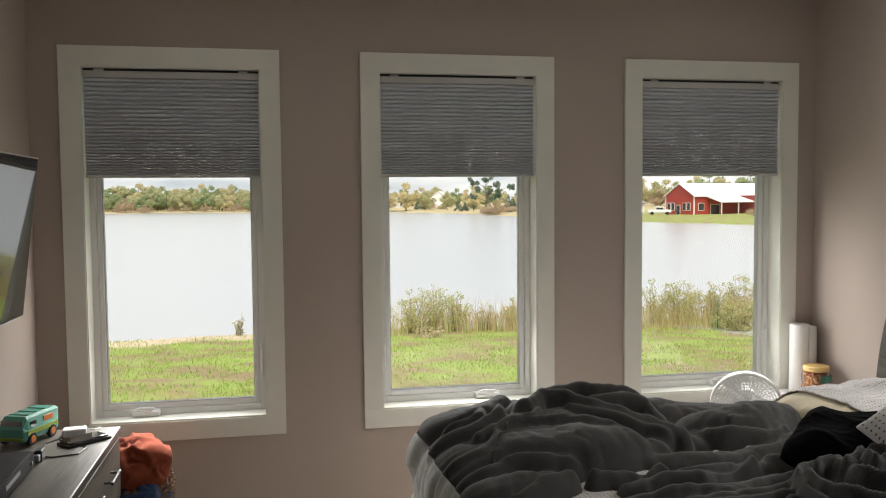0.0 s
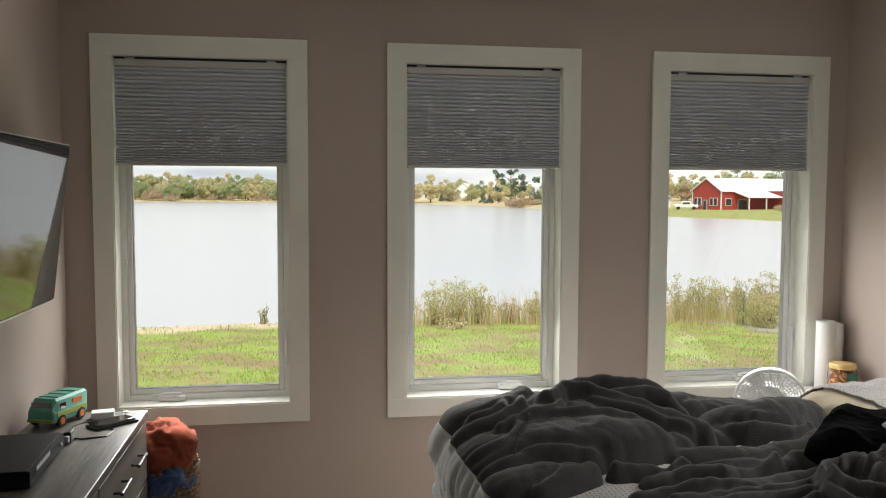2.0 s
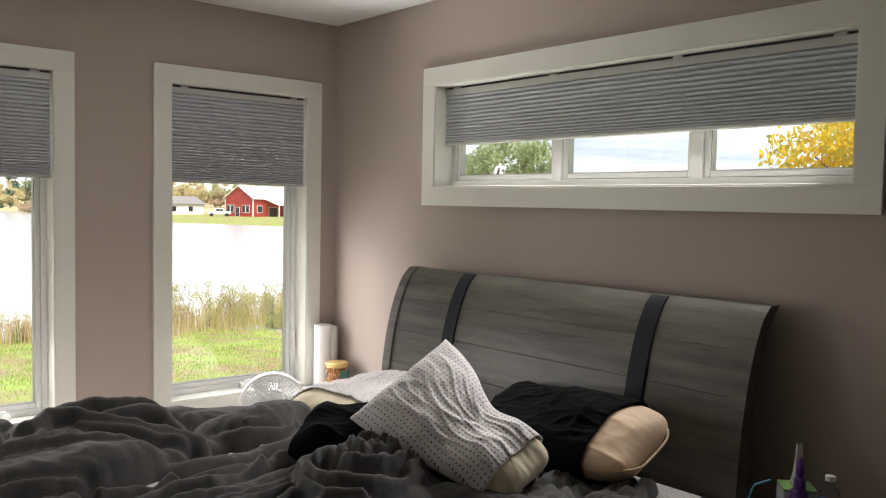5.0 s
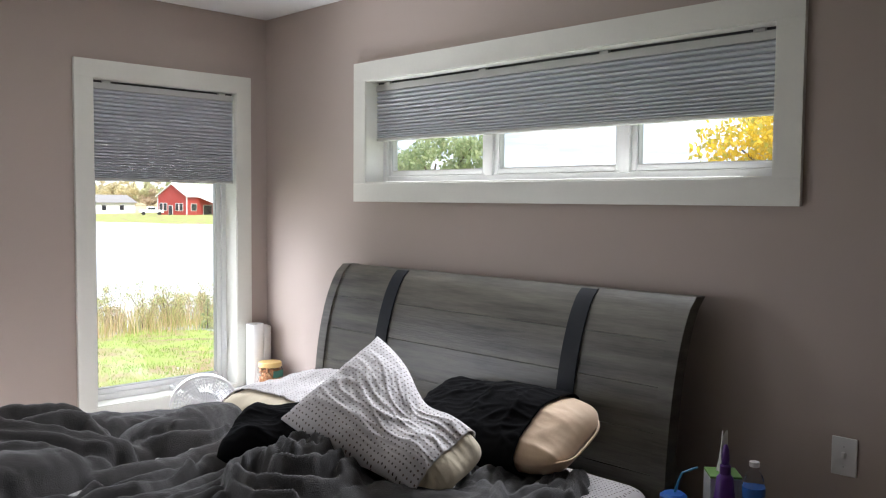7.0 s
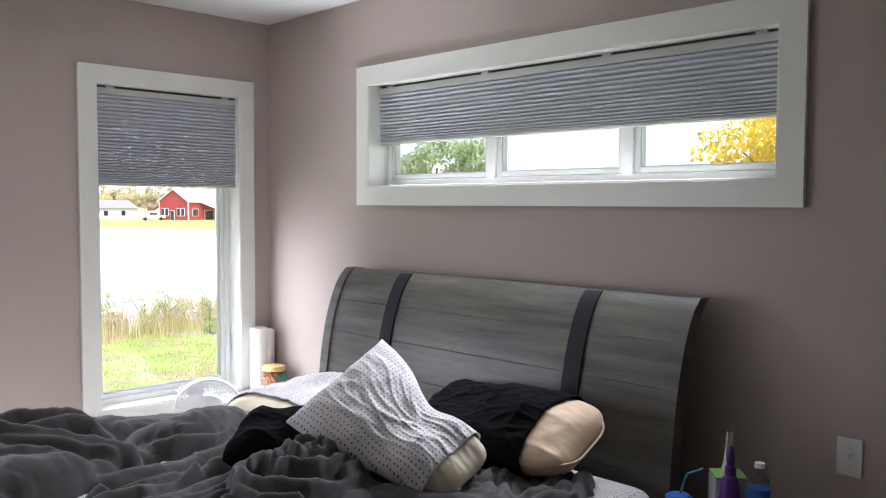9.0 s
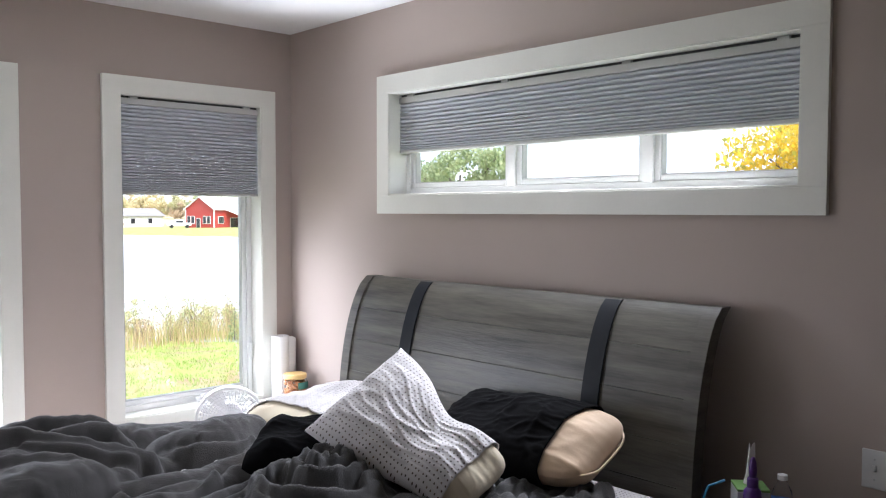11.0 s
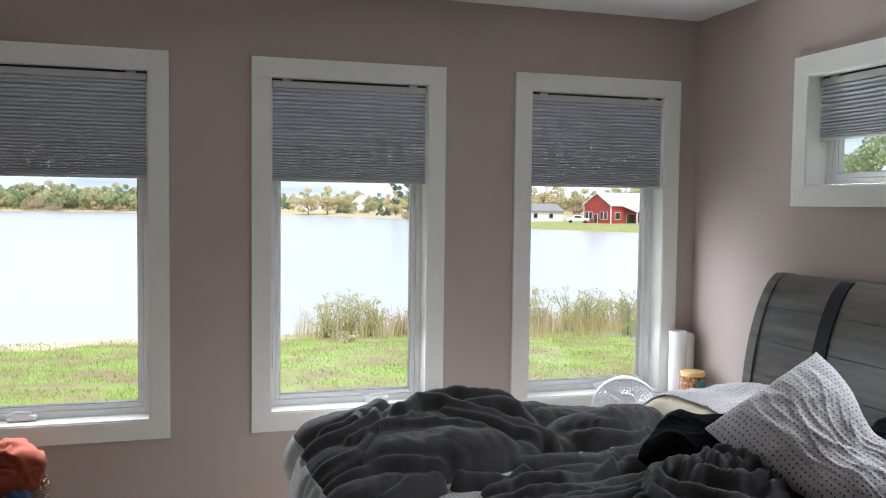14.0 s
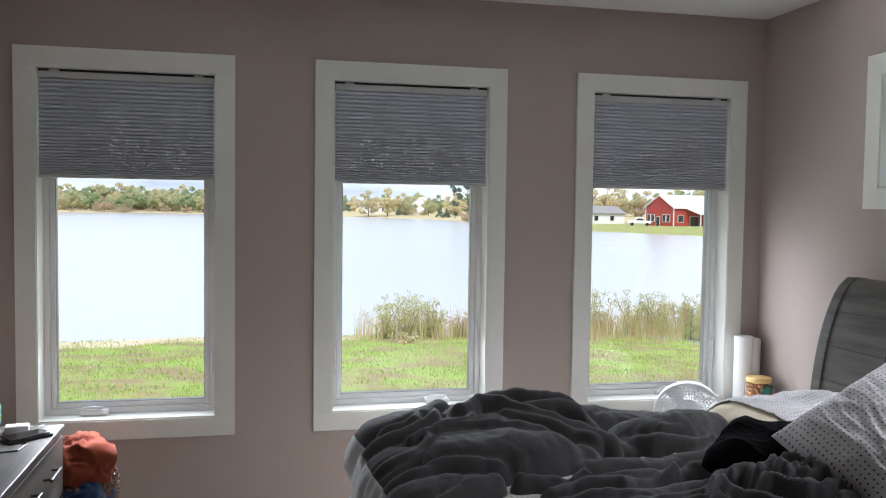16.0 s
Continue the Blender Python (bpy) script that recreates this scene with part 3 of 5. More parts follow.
comf.fold((-1.93, -1.18, 0.065, 0.205), (-1.85, -1.10, 0.055, 0.225), (-1.77, -1.12, 0.055, 0.225), (-1.66, -1.20, 0.06, 0.19), (-1.52, -1.27, 0.06, 0.14), (-1.42, -1.33, 0.06, 0.09))
comf.fold((-1.78, -1.02, 0.06, 0.21), (-1.66, -1.02, 0.06, 0.225), (-1.54, -1.06, 0.06, 0.21), (-1.45, -1.14, 0.06, 0.17), (-1.42, -1.20, 0.05, 0.13))
comf.fold((-1.64, -1.12, 0.045, 0.185), (-1.55, -1.12, 0.055, 0.20), (-1.48, -1.18, 0.05, 0.175), (-1.46, -1.26, 0.05, 0.12))
comf.fold((-1.76, -1.20, 0.045, 0.18), (-1.62, -1.26, 0.04, 0.16), (-1.48, -1.33, 0.045, 0.10))
comf.fold((-2.20, -1.31, 0.045, 0.12), (-2.10, -1.28, 0.045, 0.16), (-2.02, -1.23, 0.045, 0.185), (-2.00, -1.15, 0.045, 0.18))
comf.fold((-2.16, -1.22, 0.04, 0.135), (-2.07, -1.18, 0.045, 0.165), (-2.05, -1.10, 0.04, 0.16))
comf.fold((-2.14, -1.37, 0.04, 0.135), (-2.03, -1.33, 0.04, 0.165), (-1.93, -1.28, 0.05, 0.175), (-1.90, -1.22, 0.05, 0.18))
# the great flap in front, with the loose rolls at its foot
comf.fold((-2.50, -1.42, 0.16, 0.05), (-2.20, -1.42, 0.16, 0.09), (-2.02, -1.41, 0.15, 0.135), (-1.82, -1.40, 0.15, 0.15), (-1.65, -1.38, 0.12, 0.115), (-1.55, -1.37, 0.08, 0.07), sharp=0.42, groove=0.022)
comf.fold((-1.95, -1.30, 0.05, 0.165), (-1.82, -1.31, 0.06, 0.175), (-1.68, -1.33, 0.055, 0.145), (-1.58, -1.38, 0.05, 0.09), groove=0.005)
comf.fold((-2.30, -1.50, 0.05, 0.06), (-2.16, -1.46, 0.055, 0.115), (-2.06, -1.38, 0.05, 0.15), groove=0.008)
comf.fold((-2.22, -1.58, 0.06, 0.06), (-2.06, -1.52, 0.06, 0.10), (-1.90, -1.52, 0.05, 0.09), (-1.82, -1.50, 0.05, 0.08))
comf.fold((-2.40, -1.64, 0.10, 0.05), (-2.18, -1.64, 0.10, 0.06), (-2.06, -1.62, 0.08, 0.07), (-1.97, -1.60, 0.06, 0.06))
comf.fold((-2.10, -1.70, 0.05, 0.05), (-2.00, -1.65, 0.05, 0.075), (-1.92, -1.60, 0.045, 0.06))
# the second heap and the long roll under it
comf.fold((-1.58, -1.46, 0.07, 0.035), (-1.36, -1.48, 0.08, 0.045), (-1.12, -1.47, 0.075, 0.055), (-0.97, -1.38, 0.075, 0.075), (-0.90, -1.26, 0.065, 0.065))
comf.fold((-1.30, -1.25, 0.12, 0.095), (-1.12, -1.25, 0.14, 0.125), (-0.99, -1.21, 0.10, 0.115), sharp=0.40, groove=0.024)
comf.fold((-1.33, -1.28, 0.035, 0.095), (-1.26, -1.36, 0.035, 0.085), (-1.14, -1.39, 0.04, 0.07), (-1.04, -1.36, 0.035, 0.075))
comf.fold((-1.22, -1.32, 0.035, 0.105), (-1.10, -1.33, 0.035, 0.10), (-1.02, -1.28, 0.035, 0.11), groove=0.006)
comf.h = np.where(comf.h > 0.09, 0.09 + (comf.h - 0.09) * 0.74, comf.h)
comf.h = np.where(comf.h > 0, comf.h * (1 + 0.22 * np.exp(-((comf.x + 1.12) / 0.20) ** 2 - ((comf.y + 1.24) / 0.16) ** 2)), comf.h)
comf.h = np.where(comf.h > 0, comf.h * (1 - 0.45 * np.exp(-((comf.x + 1.375 + 0.3 * (comf.y + 1.2)) / 0.045) ** 2 - ((comf.y + 1.22) / 0.22) ** 4)), comf.h)
comf.relax(1)
comf.creases(0.012, 4.5, 2.0, (0.9, 1.4))
comf.creases(0.0055, 14.0, 12.0, (1.4, 0.8))
comf.relax(1)
comf.build("comforter", "rumpled charcoal grey plush comforter heaped on a bed", M_COMF, M_COMF_BACK, lambda x, y: x < -2.21, [(-2.12, -1.52, -2.02, -1.32), (-1.14, -1.34, -1.10, -1.14)])
comforter = bpy.data.objects["comforter"]
pc_ = comf.points()
for tx, ty in ((-1.345, -1.435), (-1.215, -1.425)):
    q = Vector(pc_[int((ty + 1.80) / 0.0075), int((tx + 2.78) / 0.0075)]) + Vector((0, -0.004, 0.004))
    part("tie_loop", tube([q + Vector((0.013 * math.cos(a), -0.003 * math.sin(2 * a), 0.007 * math.sin(a))) for a in (0.0, 0.7, 1.4, 2.1, 2.8, 3.5, 4.2, 4.9, 5.6)], 0.003, 6, closed=True), M_PAPER, comforter, "small white tie loop", smooth=True)

thr = Cover(-1.98, -0.34, -2.72, -1.55, 0.0075, 0.04)
thr.warp(0.030, 6.0, 23.0)
rt = random.Random(17)
thr.fold((-1.75, -2.40, 0.30, 0.02), (-1.30, -2.40, 0.34, 0.04), (-0.80, -2.46, 0.20, 0.035), (-0.56, -2.46, 0.12, 0.02))
thr.fold((-1.16, -1.98, 0.22, 0.10), (-1.10, -2.04, 0.20, 0.09), sharp=0.6)
# long narrow folds towards the foot
for q in range(11):
    yq = -1.64 - 0.075 * q
    xa, xb = -1.82 + 0.05 * rt.uniform(-1, 1) + 0.02 * q, -1.26 + 0.10 * rt.uniform(-1, 1)
    pts = [(xa + (xb - xa) * k / 4, yq + 0.035 * rt.uniform(-1, 1) + 0.03 * k / 4, rt.uniform(0.030, 0.055), 0.050 + 0.022 * rt.uniform(-1, 1) + 0.012 * k / 4) for k in range(5)]
    thr.fold(*pts)
thr.fold((-1.70, -1.66, 0.03, 0.04), (-1.62, -1.62, 0.035, 0.075), (-1.58, -1.66, 0.03, 0.05))
thr.fold((-1.34, -1.66, 0.05, 0.05), (-1.24, -1.62, 0.06, 0.075), (-1.16, -1.68, 0.05, 0.07))
# loops wound round the bunched middle
for q in range(20):
    a0, r0 = rt.uniform(0, 6.28), rt.uniform(0.02, 0.21)
    sweep, cx, cy = rt.uniform(1.2, 2.6), -1.15 + 0.03 * rt.uniform(-1, 1), -1.97 + 0.03 * rt.uniform(-1, 1)
    pts = []
    for k in range(6):
        a, r = a0 + sweep * k / 5, r0 * (0.85 + 0.3 * k / 5)
        pts.append((cx + 1.15 * r * math.cos(a), cy + r * math.sin(a), rt.uniform(0.024, 0.036), 0.195 - 0.45 * r + 0.012 * rt.uniform(-1, 1)))
    thr.fold(*pts)
# the spread corner near the pillows
thr.fold((-0.94, -2.01, 0.09, 0.05), (-0.88, -2.08, 0.09, 0.05))
thr.fold((-1.06, -2.12, 0.09, 0.06), (-0.94, -2.26, 0.10, 0.05), (-0.84, -2.36, 0.09, 0.04))
thr.fold((-0.92, -2.40, 0.14, 0.03), (-0.74, -2.36, 0.14, 0.045), (-0.54, -2.34, 0.10, 0.035))
for q in range(14):
    xa, ya, a = rt.uniform(-0.90, -0.60), rt.uniform(-2.58, -2.26), rt.uniform(-0.5, 0.9)
    thr.fold((xa, ya, 0.035, 0.05), (xa + 0.12 * math.cos(a), ya + 0.12 * math.sin(a), 0.035, 0.07), (xa + 0.22 * math.cos(a), ya + 0.2 * math.sin(a), 0.03, 0.035))
thr.creases(0.009, 14.0, 31.0)
thr.relax(2)
thr.build("blanket", "charcoal grey plush blanket bunched in folds on a bed", M_COMF)


def pillow_mesh(w, d, h, u0=-1.0, u1=1.0, grow=0.0, seed=0.0, wrinkle=0.012, n=56, soft=0.0, slim=0.0, waist=0.0):
    """A soft pillow, w long (x), d wide (y), h thick; u0..u1 cut it to a sleeve."""
    bm_ = bmesh.new()
    uv_ = bm_.loops.layers.uv.new("cloth")
    sheets = []
    for side in (1, -1):
        rows = []
        for j in range(n + 1):
            row = []
            for i in range(n + 1):
                u = u0 + (u1 - u0) * i / n
                v = -1 + 2 * j / n
                uu, vv = min(1, abs(u)), abs(v)
                t = (max(0.0, 1 - uu ** 3.2) ** 0.55) * (max(0.0, 1 - vv ** 2.6) ** 0.6)
                pin = 1 - 0.07 * (1 - uu ** 2) * vv ** 4
                pin2 = 1 - 0.05 * (1 - vv ** 2) * uu ** 4
                p = Vector((u * w / 2 * pin2 * (1 - soft * vv ** 3.5 * uu ** 2), v * d / 2 * pin * (1 - soft * uu ** 3.5 * vv ** 2), side * (h / 2 * t + grow * (0.25 + 0.75 * t))))
                open_end = smooth01((u + 0.7) / 1.4)
                p.y *= 1 - slim * open_end
                p.y += waist * math.exp(-((u - 0.05) / 0.38) ** 2) * smooth01(0.5 - v * 0.5) * d / 2
                p.z *= 1 - 0.25 * math.exp(-((u - 0.1) / 0.22) ** 2) * (1 if waist else 0)
                q = Vector((u * w * 3.0, v * d * 4.2, seed + side))
                q2 = Vector((u * w * 2.2 + v * d * 3.0, v * d * 9.0 - u * w * 3.0, seed + side))
                p.z += side * wrinkle * (0.3 + t) * (rope(q, 1.0, 0, 0.14) + 0.7 * rope(q2, 1.0, 3.3, 0.12) + 0.35 * rope(q2, 2.2, 5.1, 0.16))
                p.z += 0.03 * noise.noise(Vector((u * 1.3, v * 1.3, seed + 5)))
                row.append(bm_.verts.new(p))
            rows.append(row)
        sheets.append(rows)
        for j in range(n):
            for i in range(n):
                q = (rows[j][i], rows[j][i + 1], rows[j + 1][i + 1], rows[j + 1][i])
                f_ = bm_.faces.new(q if side > 0 else q[::-1])
                for lp in f_.loops:
                    lp[uv_].uv = (lp.vert.co.x + side, lp.vert.co.y)
    a, b = sheets
    for j in range(n):
        for i_, fl in ((0, False),) if u1 < 1 else ((0, False), (n, True)):
            q = (a[j][i_], a[j + 1][i_], b[j + 1][i_], b[j][i_])
            bm_.faces.new(q[::-1] if fl else q)
    for i in range(n):
        for j_, fl in ((0, True), (n, False)):
            q = (a[j_][i], a[j_][i + 1], b[j_][i + 1], b[j_][i])
            bm_.faces.new(q if fl else q[::-1])
    bmesh.ops.remove_doubles(bm_, verts=bm_.verts[:], dist=0.0004)
    bmesh.ops.recalc_face_normals(bm_, faces=bm_.faces[:])
    return bm_


def frame_from(c, u, v):
    u = Vector(u).normalized()
    v = Vector(v)
    v = (v - u * v.dot(u)).normalized()
    w = u.cross(v)
    m = Matrix((u, v, w)).transposed().to_4x4()
    m.translation = Vector(c)
    return m


def pillow(c, u, v, w, d, h, inner, case, cut, label, seed, slim=0.0, waist=0.0):
    th = thing("pillow", label, "pillow", frame_from(c, u, v), group="bed pillows")
    part("pillow_filling", pillow_mesh(w, d, h, seed=seed, wrinkle=0.004, soft=0.16, slim=slim, waist=waist), inner, th, smooth=True)
    if case:
        pc = part("pillowcase", pillow_mesh(w * 1.02, d * 1.05, h, -1.0, cut, 0.012, seed, 0.0050, 80, 0.0, slim, waist), case, th, smooth=True)
        so = pc.modifiers.new("thickness", "SOLIDIFY")
        so.thickness, so.offset = 0.004, -1
    if inner is M_TAN:
        edge = []
        for k in range(41):
            a = 2 * math.pi * (k / 40 - 0.5) * 0.30
            ca, sa = math.cos(a), math.sin(a)
            uu, vv = abs(ca) ** 0.42, abs(sa) ** 0.42 * (1 if sa > 0 else -1)
            k2 = 0.16
            edge.append((uu * w / 2 * (1 - k2 * abs(vv) ** 3.5 * uu * uu), vv * d / 2 * (1 - k2 * abs(uu) ** 3.5 * vv * vv), 0.03 * noise.noise(Vector((uu * 1.3, vv * 1.3, seed + 5)))))
        part("piping", tube(edge, 0.004, 6), inner, th, smooth=True)
    return th


pillow((-0.862, -2.078, 1.046), (0.12, -0.455, -0.24), (-0.90, 0.15, -0.40), 0.57, 0.42, 0.16, M_CREAM, M_SHEET, 0.70, "white pillow in a dotted case slipping off its cream end", 3.0, 0.30, 0.22)
pillow((-0.47, -2.15, 1.0), (-0.08, -1.0, 0.05), (0.88, -0.05, 0.42), 0.78, 0.35, 0.19, M_TAN, M_BLACKCLOTH, 0.62, "tan satin pillow half out of a black case against a headboard", 8.0)
pillow((-0.60, -1.16, 0.925), (-0.96, -0.22, 0.0), (0.2, -0.97, 0.10), 0.70, 0.44, 0.15, M_CREAM, M_SHEET, 0.62, "flat pillow in a white dotted case near a headboard", 5.0)
pillow((-1.03, -1.73, 0.968), (-0.50, 0.85, 0.0), (0.80, 0.45, 0.30), 0.42, 0.30, 0.16, M_TAN, M_BLACKCLOTH, 0.86, "small black cased cushion under another pillow", 12.0)

# ---------------------------------------------------------------- dresser, television and the things on the dresser
DX0, DX1, DY0, DY1, DZ = LEFT + 0.018, -3.362, -2.10, -0.470, 0.850
dresser = thing("dresser", "grey stained wooden dresser with dark bar handles", "dresser", pose(0, 0, 0))
part("dresser_top", box(DX0, DX1, DY0, DY1, DZ - 0.028, DZ, 0.004), M_DRESS, dresser)
part("body", box(DX0, DX1 - 0.024, DY0 + 0.012, DY1 - 0.012, 0.08, DZ - 0.028), M_DRESS, dresser)
for ya in (DY0 + 0.02, DY1 - 0.08):
    for xa in (DX0 + 0.01, DX1 - 0.09):
        part("leg", box(xa, xa + 0.06, ya, ya + 0.06, 0, 0.08, 0.004), M_DRESS, dresser)
for c in range(2):
    for r in range(3):
        ya = DY0 + 0.02 + c * 0.80
        za = 0.10 + r * 0.24
        dr = part("drawer", box(DX1 - 0.024, DX1 - 0.004, ya, ya + 0.79, za, za + 0.232, 0.003), M_DRESS, dresser)
        for yh in (ya + 0.25, ya + 0.54):
            hd = tube([(DX1 + 0.026, yh - 0.075, za + 0.15), (DX1 + 0.026, yh + 0.075, za + 0.15)], 0.006, 10)
            for s in (-0.06, 0.06):
                tube([(DX1 - 0.005, yh + s, za + 0.15), (DX1 + 0.026, yh + s, za + 0.15)], 0.005, 8, hd)
            part("handle", hd, M_CHROME, dr, "dark bronze bar handle")

tv = thing("television", "flat television on a tilting wall bracket", "television", pose(-3.700, -0.965, 1.600, 0, 7.0, 0))
part("housing", box(-0.012, 0.012, -0.560, 0.560, -0.308, 0.308, 0.003), M_MATTBLACK, tv)
part("screen", box(0.012, 0.015, -0.556, 0.556, -0.301, 0.302), M_SCREEN, tv, "glossy dark screen")
part("bezel", box(0.008, 0.017, -0.557, 0.557, 0.3055, 0.310, 0.001), M_SILVER, tv, "thin silver bezel strip")
part("bezel", box(0.008, 0.017, -0.557, 0.557, -0.310, -0.3045, 0.001), M_SILVER, tv, "thin silver bezel strip")
part("wall_bracket", box(-0.085, -0.012, -0.2, 0.2, -0.12, 0.12, 0.004), M_BLACK, tv)

player = thing("disc_player", "flat black disc player on a dresser", "disc player", pose(-3.655, -1.17, DZ, 0, 0, 2))
part("housing", box(-0.12, 0.105, -0.205, 0.205, 0.006, 0.058, 0.003), M_MATTBLACK, player)
part("front_panel", box(0.105, 0.112, -0.205, 0.205, 0.008, 0.056, 0.002), M_MATTBLACK, player)
part("disc_tray", box(0.112, 0.1135, -0.14, 0.02, 0.036, 0.050, 0.0005), M_BLACK, player)
part("button", tube([(0.112, 0.16, 0.03), (0.116, 0.16, 0.03)], 0.006, 12), M_SILVER, player)
for sx in (-0.09, 0.08):
    for sy in (-0.17, 0.17):
        part("foot", box(sx - 0.012, sx + 0.012, sy - 0.012, sy + 0.012, 0, 0.006), M_BLACK, player)

# toy van; local x is its length, nose at -x
van = thing("toy_van", "teal toy van with lime band and orange prints", "toy van", pose(-3.665, -0.60, DZ, 0, 0, 70) @ Matrix.Diagonal((1.14, 1.14, 1.14, 1)))
sec = [(-0.046, 0.018), (0.046, 0.018), (0.049, 0.028), (0.049, 0.050), (0.042, 0.086), (0.036, 0.094), (-0.036, 0.094), (-0.042, 0.086), (-0.049, 0.050), (-0.049, 0.028)]
bm = bmesh.new()
rings = []
for x, sc, lo, hi in ((-0.092, 0.90, 0.020, 0.058), (-0.088, 0.97, 0.018, 0.064), (-0.066, 1.0, 0.018, 0.094), (0.080, 1.0, 0.018, 0.094), (0.090, 0.95, 0.020, 0.085)):
    rings.append([bm.verts.new((x + (0.010 if x > 0 and z > 0.06 else 0), y * sc, min(max(z, lo), hi))) for y, z in sec])
for a, b in zip(rings, rings[1:]):
    for k in range(10):
        bm.faces.new((a[k], a[(k + 1) % 10], b[(k + 1) % 10], b[k]))
bm.faces.new(rings[0])
bm.faces.new(rings[-1][::-1])
bmesh.ops.recalc_face_normals(bm, faces=bm.faces[:])
part("body", bm, M_TEAL, van)
for s in (-1, 1):
    part("side_band", box(-0.075, 0.082, min(s * 0.0485, s * 0.0508), max(s * 0.0485, s * 0.0508), 0.034, 0.050, 0.0008), M_LIME, van, "lime green side band")
    part("side_window", box(-0.055, -0.025, min(s * 0.0442, s * 0.0478), max(s * 0.0442, s * 0.0478), 0.056, 0.076, 0.001), M_SCREEN, van)
    part("side_print", box(0.012, 0.062, min(s * 0.044, s * 0.0475), max(s * 0.044, s * 0.0475), 0.060, 0.078, 0.001), M_ORANGE, van, "orange printed panel")
    for xw in (-0.052, 0.052):
        wh = part("wheel", lathe([(0.006, -0.007), (0.019, -0.007), (0.0205, -0.004), (0.0205, 0.004), (0.019, 0.007), (0.006, 0.007)], 20, m=pose(xw, s * 0.0455, 0.0205, 90, 0, 0)), M_BLACK, van)
        part("hubcap", lathe([(0.0, -0.0085), (0.010, -0.0085), (0.012, 0.0085), (0.0, 0.0085)], 12, m=pose(xw, s * 0.0455, 0.0205, 90, 0, 0)), M_ORANGE, wh, "orange flower hubcap")
part("windscreen", box(-0.086, -0.083, -0.036, 0.036, 0.062, 0.084, 0.001), M_SCREEN, van)
part("bumper", box(-0.098, -0.092, -0.045, 0.045, 0.022, 0.032, 0.002), M_LIME, van)
for xr in (-0.045, 0.0, 0.045):
    part("roof_rib", box(xr - 0.003, xr + 0.003, -0.034, 0.034, 0.0935, 0.097, 0.001), M_TEAL, van)

charger = thing("charger", "small white power adapter on a dresser", "charger", pose(-3.51, -0.575, DZ, 0, 0, 10))
part("adapter", box(-0.042, 0.042, -0.028, 0.028, 0, 0.030, 0.006, 3), M_WHITEPL, charger)
part("cord", tube([(0.042, 0.01, 0.015), (0.07, 0.02, 0.012), (0.09, 0.06, 0.006), (0.07, 0.09, 0.004)], 0.0025, 6), M_WHITEPL, charger)
phone = thing("phone", "black smartphone lying on another slim device", "phone", pose(-3.455, -0.672, DZ, 0, 0, 42))
part("lower_slab", box(-0.085, 0.085, -0.042, 0.042, 0, 0.010, 0.003), M_BLACK, phone)
part("upper_slab", box(-0.076, 0.074, -0.037, 0.037, 0.0105, 0.019, 0.003), M_SCREEN, phone)
cable = thing("cable", "black charging cable with a plug on a dresser", "cable", pose(0, 0, DZ))
part("plug", box(-3.568, -3.542, -0.905, -0.855, 0.001, 0.040, 0.005), M_BLACK, cable)
pts = [(-3.555, -0.855, 0.02), (-3.56, -0.80, 0.035), (-3.53, -0.73, 0.03), (-3.48, -0.72, 0.006), (-3.43, -0.76, 0.003), (-3.44, -0.84, 0.003), (-3.52, -0.86, 0.003), (-3.60, -0.82, 0.003), (-3.68, -0.78, 0.003), (-3.72, -0.80, 0.003)]
part("wire", tube(pts, 0.0028, 6), M_BLACK, cable)
part("plug_tip", box(-3.564, -3.546, -0.925, -0.905, 0.008, 0.030, 0.002), M_SILVER, cable, "bright metal plug tip")

# laundry basket with clothes
bk = thing("laundry_basket", "brown wicker laundry basket beside a dresser", "basket", pose(-3.325, -0.31, 0))
rings_n = 26
for k in range(rings_n):
    z = 0.02 + 0.022 * k
    r = 0.105 + 0.027 * k / rings_n
    pts = []
    for i in range(48):
        a = 2 * math.pi * i / 48
        rr = r + 0.006 * (1 if (i + k) % 2 else -1)
        pts.append((rr * math.cos(a), rr * math.sin(a), z))
    part("wicker_strand", tube(pts, 0.0095, 5, closed=True), M_WICKER, bk)
for i in range(24):
    a = 2 * math.pi * i / 24
    part("stake", tube([(0.105 * math.cos(a), 0.105 * math.sin(a), 0.0), (0.132 * math.cos(a), 0.132 * math.sin(a), 0.60)], 0.006, 5), M_WICKER, bk)
part("base", lathe([(0.0, 0.0), (0.10, 0.0), (0.105, 0.02), (0.0, 0.02)], 24), M_WICKER, bk)


def cloth_heap(name, label, c, rx, ry, rz, material, seed, amp=0.03):
    """Clothes thrown in a pile: a lump with deep creases."""
    bm_ = bmesh.new()
    bmesh.ops.create_icosphere(bm_, subdivisions=5, radius=1)
    for v in bm_.verts:
        p = v.co.copy()
        w = p + 0.45 * Vector((noise.noise(p * 1.3 + Vector((seed, 0, 0))), noise.noise(p * 1.3 + Vector((0, seed, 0))), noise.noise(p * 1.3 + Vector((0, 0, seed)))))
        f_ = max(rope(w, 1.1, seed, 0.2), 0.8 * rope(w, 1.5, seed + 7, 0.2), 0.6 * rope(w, 2.3, seed + 17, 0.22))
        f_ += 0.5 * noise.noise(p * 1.2 + Vector((seed, 4, 2))) + 0.08 * noise.noise(w * 7)
        v.co = Vector((p.x * rx, p.y * ry, p.z * rz)) + p * amp * (f_ - 0.5)
    ob = tagged(part(name, bm_, material, smooth=True), label, "clothes")
    ob.location = c
    return ob


cloth_heap("sweatshirt", "rust orange sweatshirt heaped on a laundry basket", (-3.325, -0.33, 0.650), 0.122, 0.130, 0.118, M_RUST, 4.0, 0.032)
